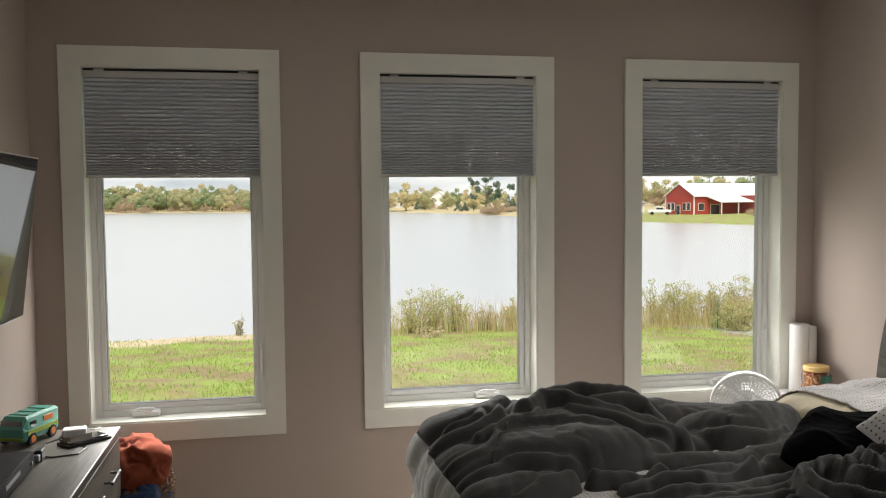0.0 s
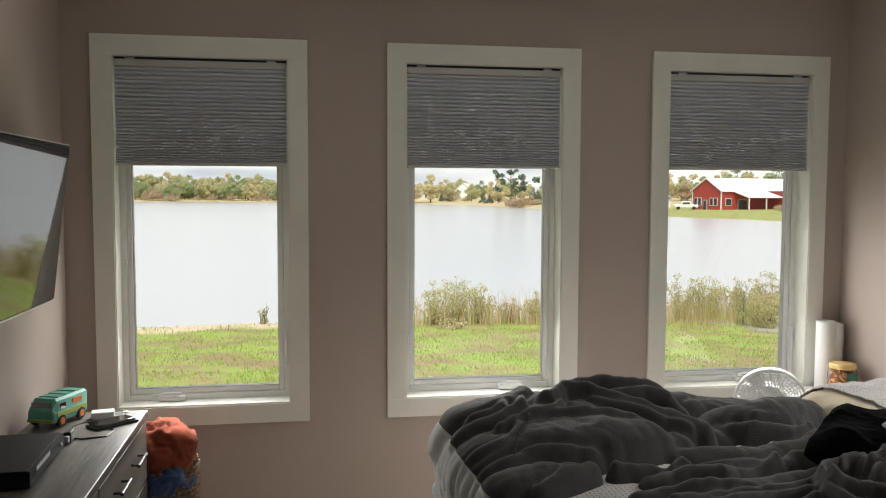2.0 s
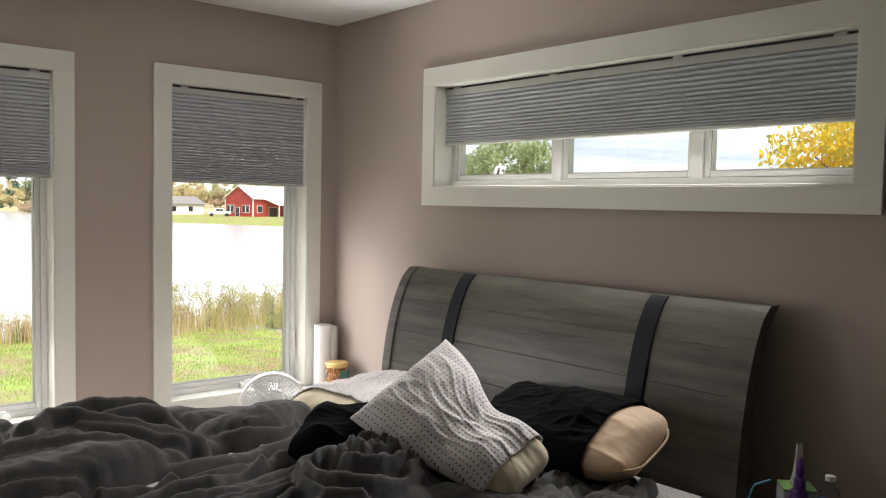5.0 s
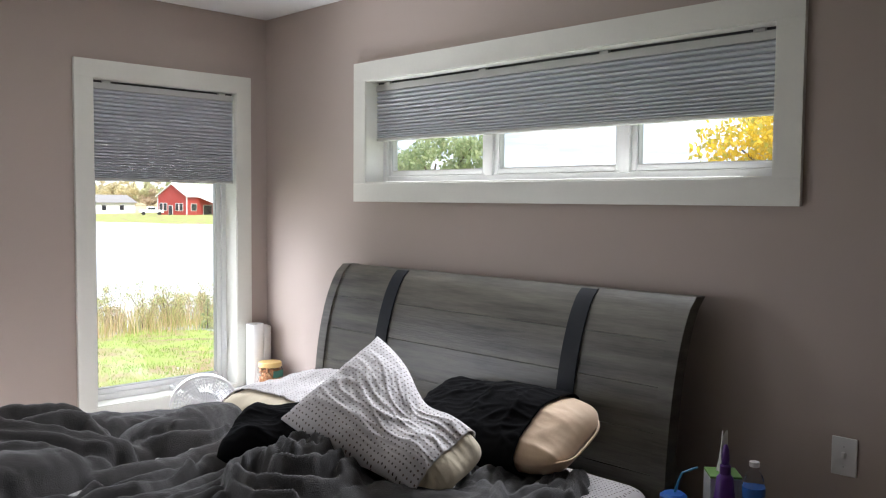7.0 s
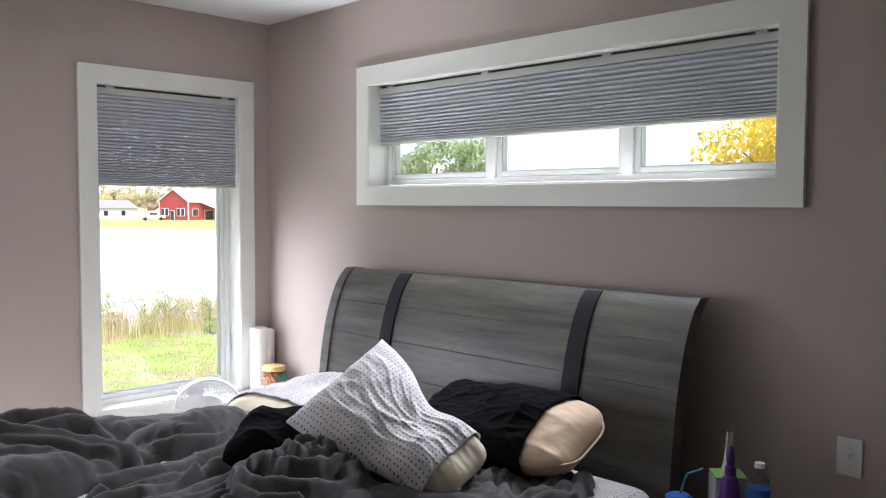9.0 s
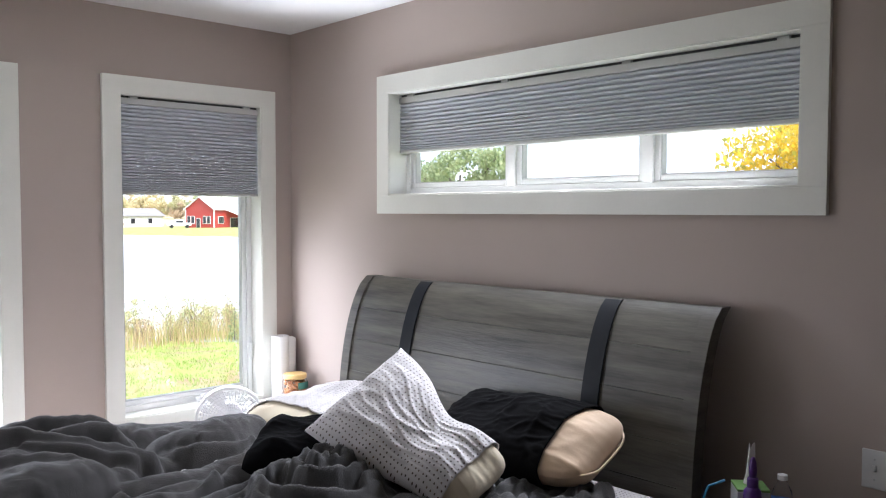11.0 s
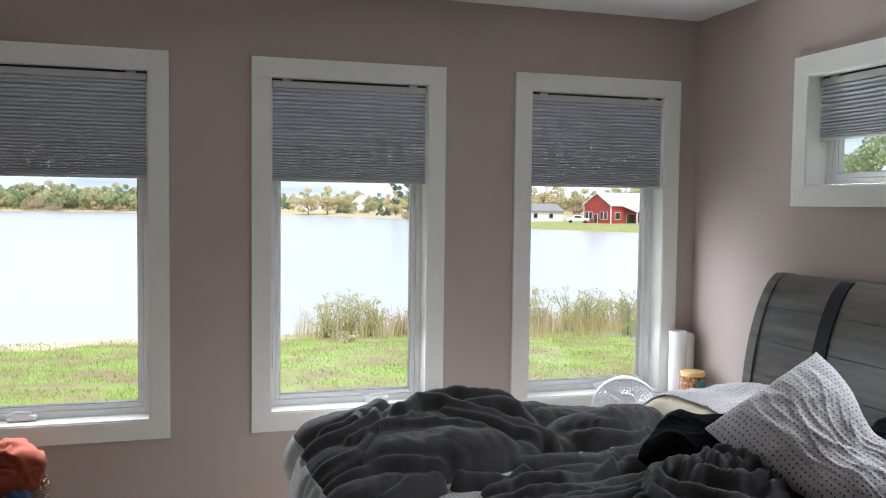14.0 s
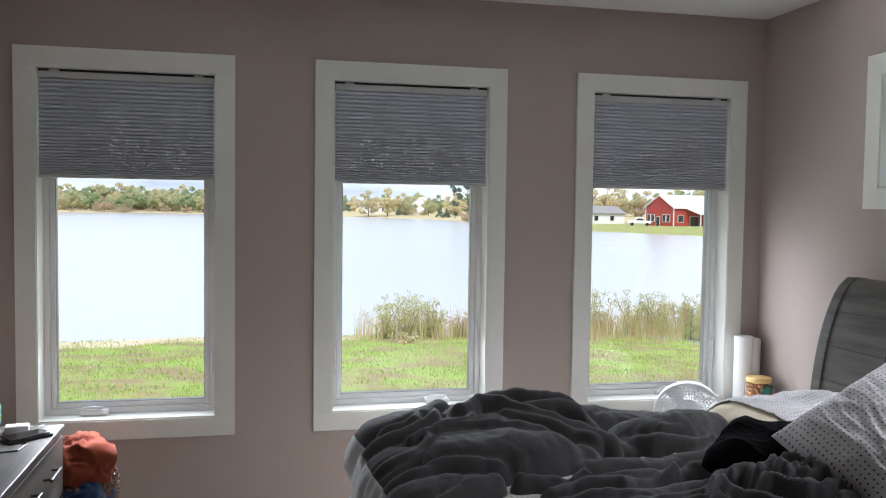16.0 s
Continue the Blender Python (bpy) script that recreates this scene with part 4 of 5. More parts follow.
cloth_heap("jeans", "blue jeans stuffed in a laundry basket", (-3.325, -0.345, 0.53), 0.118, 0.122, 0.09, M_DENIM, 9.0, 0.03)

# ---------------------------------------------------------------- far corner: table, jar, paper roll, fan
TZ = 0.735
tb = thing("side_table", "small white side table in a room corner", "side table", pose(-0.205, -0.235, 0))
part("tabletop", box(-0.185, 0.185, -0.21, 0.21, TZ - 0.025, TZ, 0.004), M_TABLE, tb)
for sx in (-0.165, 0.165):
    for sy in (-0.19, 0.19):
        part("leg", box(sx - 0.018, sx + 0.018, sy - 0.018, sy + 0.018, 0, TZ - 0.025, 0.003), M_TABLE, tb)
part("shelf", box(-0.147, 0.147, -0.172, 0.172, 0.25, 0.27, 0.003), M_TABLE, tb)

jar = thing("nut_jar", "clear plastic jar of mixed nuts with a gold lid", "jar", pose(-0.115, -0.205, TZ))
part("jar_body", lathe([(0.0, 0.0), (0.060, 0.0), (0.067, 0.006), (0.068, 0.050), (0.062, 0.062), (0.068, 0.074), (0.068, 0.110), (0.060, 0.126), (0.056, 0.132), (0.054, 0.132), (0.058, 0.125), (0.066, 0.109), (0.066, 0.074), (0.060, 0.062), (0.066, 0.050), (0.065, 0.007), (0.059, 0.002), (0.0, 0.002)], 40), M_JAR, jar, smooth=True).visible_shadow = False
part("lid", lathe([(0.0, 0.129), (0.060, 0.129), (0.062, 0.132), (0.062, 0.150), (0.059, 0.154), (0.0, 0.154)], 40), M_JARLID, jar, "gold screw lid")
part("jar_label", lathe([(0.0685, 0.012), (0.0692, 0.012), (0.0692, 0.020), (0.0685, 0.020)], 40), M_LABEL_R, jar, "red printed label")
bm = bmesh.new()
for i in range(9):
    a = -1.9 + 0.16 * i
    for z in (0.078,):
        p = [(0.0693 * math.cos(a + d), 0.0693 * math.sin(a + d), zz) for d, zz in ((0, z), (0.16, z), (0.16, z + 0.036), (0, z + 0.036))]
        bm.faces.new([bm.verts.new(q) for q in p])
part("front_label", bm, M_LABEL_G, jar, "dark green front label")
rnd = random.Random(5)
bm = bmesh.new()
for i in range(260):
    a, r, z = rnd.uniform(0, 6.283), 0.055 * math.sqrt(rnd.random()), rnd.uniform(0.008, 0.118)
    r = max(r, 0.035)
    b_ = bmesh.ops.create_icosphere(bm, subdivisions=1, radius=0.0085)
    bmesh.ops.transform(bm, matrix=pose(min(r, 0.051) * math.cos(a), min(r, 0.051) * math.sin(a), z, rnd.uniform(0, 180), rnd.uniform(0, 180), 0) @ Matrix.Diagonal((1.3, 0.8, 0.75, 1)), verts=b_["verts"])
nuts = part("nuts", bm, leafy("nut_browns", [(0.30, 0.12, 0.05), (0.55, 0.28, 0.12), (0.42, 0.16, 0.06), (0.66, 0.42, 0.22)], 0.0, 0.5), jar, "brown mixed nuts", smooth=True)
nuts["kind"] = "stuff"

roll = thing("paper_roll", "upright white paper roll with a loose end", "paper roll", pose(-0.125, -0.075, TZ))
part("roll", lathe([(0.018, 0.0), (0.046, 0.0), (0.047, 0.004), (0.047, 0.341), (0.046, 0.345), (0.018, 0.345), (0.018, 0.30)], 36), M_PAPER, roll, smooth=False)
bm = bmesh.new()
prev = None
for i in range(15):
    k = i / 14
    p = Vector((0.034, -0.034, 0)).lerp(Vector((0.098, -0.006, 0)), k) + Vector((0.0, -0.012 * math.sin(k * 3.1), 0))
    cur = (bm.verts.new((p.x, p.y, 0.004)), bm.verts.new((p.x, p.y, 0.341 - 0.02 * k * k)))
    if prev:
        bm.faces.new((prev[0], cur[0], cur[1], prev[1]))
    prev = cur
ls = part("loose_sheet", bm, M_PAPER, roll, smooth=True)
so = ls.modifiers.new("thickness", "SOLIDIFY")
so.thickness = 0.0015

fan = thing("pedestal_fan", "white plastic fan with a wire grille by a bed", "fan", pose(-0.555, -0.30, 0))
FZ, FR = 0.742, 0.156
part("base", lathe([(0.0, 0.0), (0.17, 0.0), (0.17, 0.012), (0.12, 0.030), (0.03, 0.045), (0.0, 0.045)], 32), M_WHITEPL, fan)
part("pole", tube([(0, 0, 0.04), (0, 0, FZ - 0.08)], 0.014, 12), M_WHITEPL, fan)
fm = pose(0, 0, FZ, 90 + 8, 0, -28)
part("motor", lathe([(0.0, -0.13), (0.045, -0.125), (0.058, -0.08), (0.058, -0.035), (0.0, -0.035)], 24, m=fm), M_WHITEPL, fan)
bm = bmesh.new()
def ring_pts(r, z, n=56):
    return [fm @ Vector((r * math.cos(2 * math.pi * i / n), r * math.sin(2 * math.pi * i / n), z)) for i in range(n)]
for face in (1, -1):
    for k in range(1, 9):
        r = 0.03 + (FR - 0.03) * k / 9
        tube(ring_pts(r, face * 0.045 * math.sqrt(max(0, 1 - (r / FR) ** 2.5)) + 0.01), 0.0022, 4, bm, closed=True)
    for i in range(70):
        a = 2 * math.pi * i / 44
        pts = []
        for q in range(6):
            r = 0.03 + (FR - 0.03) * q / 5
            aa = a + 0.25 * q / 5
            pts.append(fm @ Vector((r * math.cos(aa), r * math.sin(aa), face * 0.045 * math.sqrt(max(0, 1 - (r / FR) ** 2.5)) + 0.01)))
        tube(pts, 0.0022, 4, bm)
part("grille", bm, M_WHITEPL, fan)
bm = lathe([(FR - 0.004, -0.004), (FR + 0.006, -0.008), (FR + 0.009, 0.010), (FR + 0.006, 0.028), (FR - 0.004, 0.024)], 56, m=fm)
bmesh.ops.delete(bm, geom=[f_ for f_ in bm.faces if len(f_.verts) > 4], context="FACES_ONLY")
part("rim", bm, M_WHITEPL, fan, smooth=True)
part("hub_cap", lathe([(0.0, 0.040), (0.032, 0.040), (0.032, 0.056), (0.026, 0.060), (0.0, 0.060)], 24, m=fm), M_WHITEPL, fan)
for i in range(3):
    bm = bmesh.new()
    a = 2 * math.pi * i / 3
    q = [fm @ Vector((r * math.cos(a + d), r * math.sin(a + d), 0.01 + zz)) for r, d, zz in ((0.03, -0.3, -0.012), (0.15, -0.25, -0.018), (0.16, 0.3, 0.018), (0.03, 0.3, 0.012))]
    bm.faces.new([bm.verts.new(v) for v in q])
    bl_ = part("blade", bm, M_WHITEPL, fan)
    so = bl_.modifiers.new("thickness", "SOLIDIFY")
    so.thickness = 0.003

# ---------------------------------------------------------------- near nightstand and the things on it, switch plate
NZ = 0.80
ns = thing("nightstand", "grey stained nightstand beside a bed", "nightstand", pose(-0.25, -2.96, 0))
part("top", box(-0.22, 0.22, -0.24, 0.24, NZ - 0.03, NZ, 0.004), M_DRESS, ns)
part("body", box(-0.20, 0.21, -0.225, 0.225, 0.08, NZ - 0.03), M_DRESS, ns)
for r in range(2):
    dr = part("drawer", box(-0.219, -0.2005, -0.22, 0.22, 0.10 + 0.33 * r, 0.42 + 0.33 * r, 0.003), M_DRESS, ns)
    part("handle", tube([(-0.235, -0.07, 0.27 + 0.33 * r), (-0.235, 0.07, 0.27 + 0.33 * r)], 0.006, 8), M_CHROME, dr)
for sx in (-0.18, 0.15):
    for sy in (-0.20, 0.16):
        part("leg", box(sx, sx + 0.04, sy, sy + 0.04, 0, 0.08), M_DRESS, ns)

cup = thing("tumbler", "plastic tumbler with a blue lid and straw", "tumbler", pose(-0.36, -2.765, NZ))
part("cup", lathe([(0.0, 0.0), (0.028, 0.0), (0.037, 0.070), (0.0, 0.070)], 28), M_WHITEPL, cup)
part("cup_print", lathe([(0.0315, 0.022), (0.0321, 0.022), (0.0363, 0.056), (0.0357, 0.056)], 28), M_YELLOW, cup, "yellow printed band")
part("lid", lathe([(0.0, 0.070), (0.040, 0.070), (0.040, 0.082), (0.030, 0.090), (0.0, 0.092)], 28), M_BLUE, cup, "blue lid")
part("straw", tube([(0, 0, 0.08), (0.012, -0.012, 0.135), (0.020, -0.016, 0.150), (0.050, -0.050, 0.168)], 0.0035, 8), M_STRAW, cup, "bent blue straw")
tis = thing("tissue_box", "green and white tissue box with a tissue pulled up", "tissue box", pose(-0.265, -2.872, NZ - 0.0, 0, 0, 40))
part("carton", box(-0.046, 0.046, -0.046, 0.046, 0, 0.150, 0.002), M_GREYBOX, tis)
part("carton_top", box(-0.046, 0.046, -0.046, 0.046, 0.1505, 0.158, 0.002), M_GREENBOX, tis, "green printed top")
bm = bmesh.new()
for k in range(2):
    prev = None
    for i in range(13):
        q = i / 12
        x = -0.046 + 0.092 * q
        w = 0.012 * math.sin(q * 9 + k * 2) + 0.012 * (k - 0.5)
        cur = [bm.verts.new((x * (1 - 0.25 * s), w * (1 - 0.4 * s) + 0.01 * s * math.sin(q * 6), 0.156 + s * (0.03 + 0.10 * math.sin(q * 3.14 + 0.4 * k) ** 2))) for s in (0, 0.35, 0.7, 1)]
        if prev:
            for a in range(3):
                bm.faces.new((prev[a], cur[a], cur[a + 1], prev[a + 1]))
        prev = cur
part("tissue", bm, M_PAPER, tis, "white tissue", smooth=True)
sp = thing("spray_bottle", "purple plastic spray bottle", "bottle", pose(-0.33, -2.912, NZ))
part("bottle", lathe([(0.0, 0.0), (0.030, 0.0), (0.032, 0.006), (0.032, 0.10), (0.027, 0.130), (0.024, 0.165), (0.015, 0.176), (0.0, 0.176)], 28), M_PURPLE, sp, smooth=True)
part("collar", lathe([(0.0, 0.1765), (0.016, 0.1765), (0.016, 0.200), (0.012, 0.205), (0.0, 0.205)], 20), M_PURPLE, sp)
part("spout", lathe([(0.0, 0.2055), (0.011, 0.2055), (0.012, 0.225), (0.009, 0.250), (0.004, 0.262), (0.0, 0.263)], 20), M_PURPLE, sp, smooth=True)
wb = thing("water_bottle", "clear plastic water bottle with blue label", "bottle", pose(-0.30, -2.985, NZ))
part("bottle", lathe([(0.0, 0.0), (0.028, 0.0), (0.031, 0.008), (0.030, 0.05), (0.031, 0.10), (0.031, 0.150), (0.024, 0.180), (0.013, 0.200), (0.012, 0.208), (0.0, 0.208)], 32), M_JAR, wb, smooth=True)
part("bottle_label", lathe([(0.0313, 0.112), (0.0318, 0.112), (0.0318, 0.150), (0.0313, 0.150)], 32), M_BLUE, wb, "blue wrapped label")
part("cap", lathe([(0.0, 0.2085), (0.014, 0.2085), (0.014, 0.222), (0.0, 0.224)], 24), M_WHITEPL, wb)
sw = thing("light_switch", "white light switch plate on a wall", "light switch", pose(0, -3.123, 1.006))
part("plate", box(-0.006, 0, -0.037, 0.037, -0.058, 0.058, 0.003, 3), M_WHITEPL, sw)
part("toggle", box(-0.016, -0.006, -0.005, 0.005, -0.004, 0.014, 0.002), M_WHITEPL, sw)
for z in (-0.030, 0.030):
    part("screw", tube([(-0.006, 0, z), (-0.0075, 0, z)], 0.003, 10), M_SILVER, sw)

# ---------------------------------------------------------------- outdoors: ground, lake, far shore
OX, OY, LAKE = -2.7, -3.9, -2.8
M_GRASSL = leafy("grass_blades", [(0.20, 0.34, 0.05), (0.27, 0.42, 0.07), (0.34, 0.46, 0.10), (0.50, 0.44, 0.20)], 0.35)
M_REEDTAN = leafy("dry_reeds", [(0.58, 0.44, 0.26), (0.72, 0.58, 0.36), (0.54, 0.38, 0.22), (0.62, 0.50, 0.26)], 0.35)
M_REEDGRN = leafy("green_reeds", [(0.28, 0.36, 0.09), (0.40, 0.42, 0.13), (0.50, 0.46, 0.18)], 0.3)
M_BARK = shade("grey_bark", (0.14, 0.11, 0.09), 0.9, var=0.3, scale=3, bump=0.4, bscale=20)
M_STAKE = shade("weathered_stake", (0.45, 0.38, 0.28), 0.8, var=0.2)
# green, olive, tan and rust are paled, with distance haze put into the colour
LEAF = {
    "green": leafy("green_leaves", [(0.26, 0.34, 0.17), (0.36, 0.43, 0.22), (0.46, 0.50, 0.27)]),
    "olive": leafy("olive_leaves", [(0.42, 0.43, 0.23), (0.54, 0.53, 0.30), (0.64, 0.59, 0.36)]),
    "gold": leafy("golden_leaves", [(0.75, 0.50, 0.03), (0.80, 0.58, 0.06), (0.66, 0.50, 0.08), (0.42, 0.44, 0.10)], 0.45),
    "tan": leafy("tan_leaves", [(0.62, 0.55, 0.33), (0.74, 0.64, 0.40), (0.56, 0.53, 0.32)]),
    "dark": leafy("conifer_needles", [(0.070, 0.119, 0.084), (0.112, 0.168, 0.112), (0.154, 0.210, 0.140)], 0.1),
    "rust": leafy("rust_leaves", [(0.46, 0.36, 0.24), (0.54, 0.40, 0.28), (0.46, 0.39, 0.25)]),
}


def ground_mat():
    m = shade("lawn_soil", (0.25, 0.32, 0.085), 0.95, var=0.25, lo=0.56, hi=0.76, scale=0.8, bump=0.5, bscale=7, tint=(0.42, 0.32, 0.19), spec=0.1)
    n, l = m.node_tree.nodes, m.node_tree.links
    b = n["Principled BSDF"]
    src = b.inputs["Base Color"].links[0].from_socket
    ge, sx, mr, mix = n.new("ShaderNodeNewGeometry"), n.new("ShaderNodeSeparateXYZ"), n.new("ShaderNodeMapRange"), n.new("ShaderNodeMix")
    l.new(ge.outputs["Position"], sx.inputs[0])
    l.new(sx.outputs["Z"], mr.inputs["Value"])
    mr.inputs["From Min"].default_value, mr.inputs["From Max"].default_value = LAKE + 0.09, LAKE + 0.15
    mix.data_type = "RGBA"
    mix.inputs[6].default_value = (0.62, 0.50, 0.36, 1)
    bx_, mx_ = n.new("ShaderNodeMapRange"), n.new("ShaderNodeMath")
    l.new(sx.outputs["X"], bx_.inputs["Value"])
    bx_.inputs["From Min"].default_value, bx_.inputs["From Max"].default_value = -1.0, 1.5
    mx_.operation = "MAXIMUM"
    l.new(mr.outputs[0], mx_.inputs[0])
    l.new(bx_.outputs[0], mx_.inputs[1])
    l.new(mx_.outputs[0], mix.inputs[0])
    l.new(src, mix.inputs[7])
    fy, mix2 = n.new("ShaderNodeMapRange"), n.new("ShaderNodeMix")
    l.new(sx.outputs["Y"], fy.inputs["Value"])
    fy.inputs["From Min"].default_value, fy.inputs["From Max"].default_value = 185.0, 230.0
    mix2.data_type = "RGBA"
    l.new(fy.outputs[0], mix2.inputs[0])
    l.new(mix.outputs[2], mix2.inputs[6])
    mix2.inputs[7].default_value = (0.50, 0.42, 0.25, 1)
    l.new(mix2.outputs[2], b.inputs["Base Color"])
    return m


FAR_SHORE = [(-180, 300), (-60, 330), (-30, 385), (-11, 388), (-1.6, 374), (7.4, 332), (12.2, 284), (16.3, 224), (22, 172), (28, 156), (34, 140), (45, 120), (60, 100), (180, 100)]


def shore(th):
    """Near and far edge of the lake along a bearing, metres from the window side of the house."""
    d = math.degrees(th)
    for (a, ra), (b, rb) in zip(FAR_SHORE, FAR_SHORE[1:]):
        if a <= d <= b:
            rf = ra + (rb - ra) * (d - a) / (b - a)
            break
    rn = 29.2 / max(0.30, math.cos(th)) + 0.2 * math.sin(d * 0.23)
    if abs(d) > 58:
        rn = rf
    return rn, rf + 1.5 * noise.noise(Vector((d * 0.4, 0, 0)))


def ground_z(x, y):
    dx, dy = x - OX, y - OY
    r, th = math.hypot(dx, dy), math.atan2(dx, dy)
    rn, rf = shore(th)
    if r <= rn:
        z = -0.95 - 1.85 * min(1, r / 29.5) + 0.05 * noise.noise(Vector((x * 0.5, y * 0.5, 0))) * min(1, r / 4)
        return z
    if r < rf:
        return LAKE - min(1.0, (r - rn) * 0.25, (rf - r) * 0.25)
    return LAKE + 0.55 * smooth01((r - rf) / 9) + min(0.006 * (r - rf), 2.5) + 0.1 * noise.noise(Vector((x * 0.05, y * 0.05, 2)))


angles = sorted(set([-180 + 6 * i for i in range(61)] + [-40 + 0.75 * i for i in range(107)]))[:-1]
radii = [0.6 + 0.75 * i for i in range(44)] + [34 * 1.055 ** i for i in range(92)]
radii = sorted(radii)
verts, faces = [(OX, OY, -0.95)], []
for r in radii:
    for d in angles:
        x, y = OX + r * math.sin(radians(d)), OY + r * math.cos(radians(d))
        verts.append((x, y, ground_z(x, y)))
na = len(angles)
for i in range(na):
    faces.append((0, 1 + (i + 1) % na, 1 + i))
for k in range(len(radii) - 1):
    for i in range(na):
        a, b = 1 + k * na + i, 1 + k * na + (i + 1) % na
        faces.append((a, b, b + na, a + na))
tagged(soup("ground", verts, faces, ground_mat(), smooth=True), "sloping lawn of patchy green grass by a lake", "ground", kind="structure")

m = bpy.data.materials.new("lake_water")
m.use_nodes = True
n, l = m.node_tree.nodes, m.node_tree.links
b = n["Principled BSDF"]
b.inputs["Base Color"].default_value = (0.50, 0.50, 0.49, 1)
b.inputs["Roughness"].default_value, b.inputs["IOR"].default_value = 0.20, 1.33
b.inputs["Specular IOR Level"].default_value = 0.9
tc, mp, n1, bp = n.new("ShaderNodeTexCoord"), n.new("ShaderNodeMapping"), n.new("ShaderNodeTexNoise"), n.new("ShaderNodeBump")
mp.inputs["Scale"].default_value = (0.6, 1.8, 1)
n1.inputs["Scale"].default_value, n1.inputs["Detail"].default_value = 1.2, 5
bp.inputs["Strength"].default_value, bp.inputs["Distance"].default_value = 0.10, 0.05
l.new(tc.outputs["Object"], mp.inputs["Vector"])
l.new(mp.outputs["Vector"], n1.inputs["Vector"])
l.new(n1.outputs["Fac"], bp.inputs["Height"])
l.new(bp.outputs["Normal"], b.inputs["Normal"])
bm = bmesh.new()
bm.faces.new([bm.verts.new(p) for p in ((-420, 12, LAKE), (330, 12, LAKE), (330, 420, LAKE), (-420, 420, LAKE))])
tagged(part("water", bm, m), "calm pale lake reflecting an overcast sky", "lake", kind="structure")

# grass, reeds
rnd = random.Random(11)


def blades(count, place, height, width, lean, seed, segs=2):
    """Narrow bent blades standing on the ground."""
    rb = random.Random(seed)
    vs, fs = [], []
    for _ in range(count):
        x, y = place(rb)
        z = ground_z(x, y) - 0.02
        h, w, a = height(rb), width * rb.uniform(0.7, 1.3), rb.uniform(0, 6.283)
        ln, la = lean * rb.uniform(0.2, 1.0) * h, rb.uniform(0, 6.283)
        base = len(vs)
        for s in range(segs + 1):
            k = s / segs
            ww = w * (1 - k * 0.85)
            cx, cy = x + ln * k * k * math.cos(la), y + ln * k * k * math.sin(la)
            vs.append((cx - ww * math.cos(a), cy - ww * math.sin(a), z + h * k * (1 - 0.1 * k)))
            vs.append((cx + ww * math.cos(a), cy + ww * math.sin(a), z + h * k * (1 - 0.1 * k)))
        for s in range(segs):
            q = base + 2 * s
            fs.append((q, q + 1, q + 3, q + 2))
    return vs, fs


def lawn_place(rb):
    while True:
        y = rb.uniform(6.0, 25.0)
        x = rb.uniform(-4.5 - y * 0.34, 1.0 + y * 0.78)
        if noise.noise(Vector((x * 0.55, y * 0.9, 4))) > rb.uniform(-0.55, 0.25):
            return x, y


vs, fs = blades(42000, lawn_place, lambda rb: rb.uniform(0.04, 0.11) * (1.6 if rb.random() < 0.08 else 1), 0.014, 0.6, 3)
tagged(soup("grass", vs, fs, M_GRASSL), "patchy green lawn grass", "grass", kind="stuff")


def reed_place(rb):
    x = rb.uniform(0.6, 24) if rb.random() < 0.6 else rb.triangular(0.6, 26, 6)
    return x, 24.0 + 0.75 * rb.gauss(0, 1) + 0.4 * math.sin(x * 0.5) + 0.01 * x


vs, fs = blades(3200, reed_place, lambda rb: rb.triangular(0.3, 1.6, 0.8), 0.010, 0.34, 5, 3)
tagged(soup("reeds", vs, fs, M_REEDTAN), "tan dry reeds along a lake shore", "reeds", kind="stuff")
vs, fs = blades(1700, reed_place, lambda rb: rb.triangular(0.3, 1.25, 0.6), 0.012, 0.45, 6, 3)
tagged(soup("shore_grass", vs, fs, M_REEDGRN), "green rushes along a lake shore", "rushes", kind="stuff")


def leaf_cloud(centres, count, size, seed, flat=0.6):
    """Many small leaves scattered round clump centres (x, y, z, r)."""
    rb = random.Random(seed)
    vs, fs = [], []
    wts = [c[3] ** 2 for c in centres]
    for c in rb.choices(centres, wts, k=count):
        d = Vector((rb.gauss(0, 1), rb.gauss(0, 1), rb.gauss(0, 1))).normalized() * c[3] * rb.uniform(0.35, 1.05)
        p = Vector(c[:3]) + Vector((d.x, d.y, d.z * 0.75))
        u = Vector((rb.gauss(0, 1), rb.gauss(0, 1), rb.gauss(0, flat))).normalized()
        v = u.orthogonal().normalized()
        v.rotate(Matrix.Rotation(rb.uniform(0, 6.28), 3, u))
        s = size * rb.uniform(0.6, 1.4)
        w = u.cross(v)
        k = len(vs)
        vs += [p + v * s, p + w * s * 0.55, p - v * s, p - w * s * 0.55]
        fs.append((k, k + 1, k + 2, k + 3))
    return vs, fs


def limb(bm_, a, b, r0, r1, rb, bend=0.08):
    a, b = Vector(a), Vector(b)
    pts = [a.lerp(b, k / 4) + (Vector((rb.gauss(0, 1), rb.gauss(0, 1), 0)) * bend * (b - a).length * (0 if k in (0, 4) else 0.5)) for k in range(5)]
    tube(pts, r0, 6, bm_, taper=r1)
    return pts


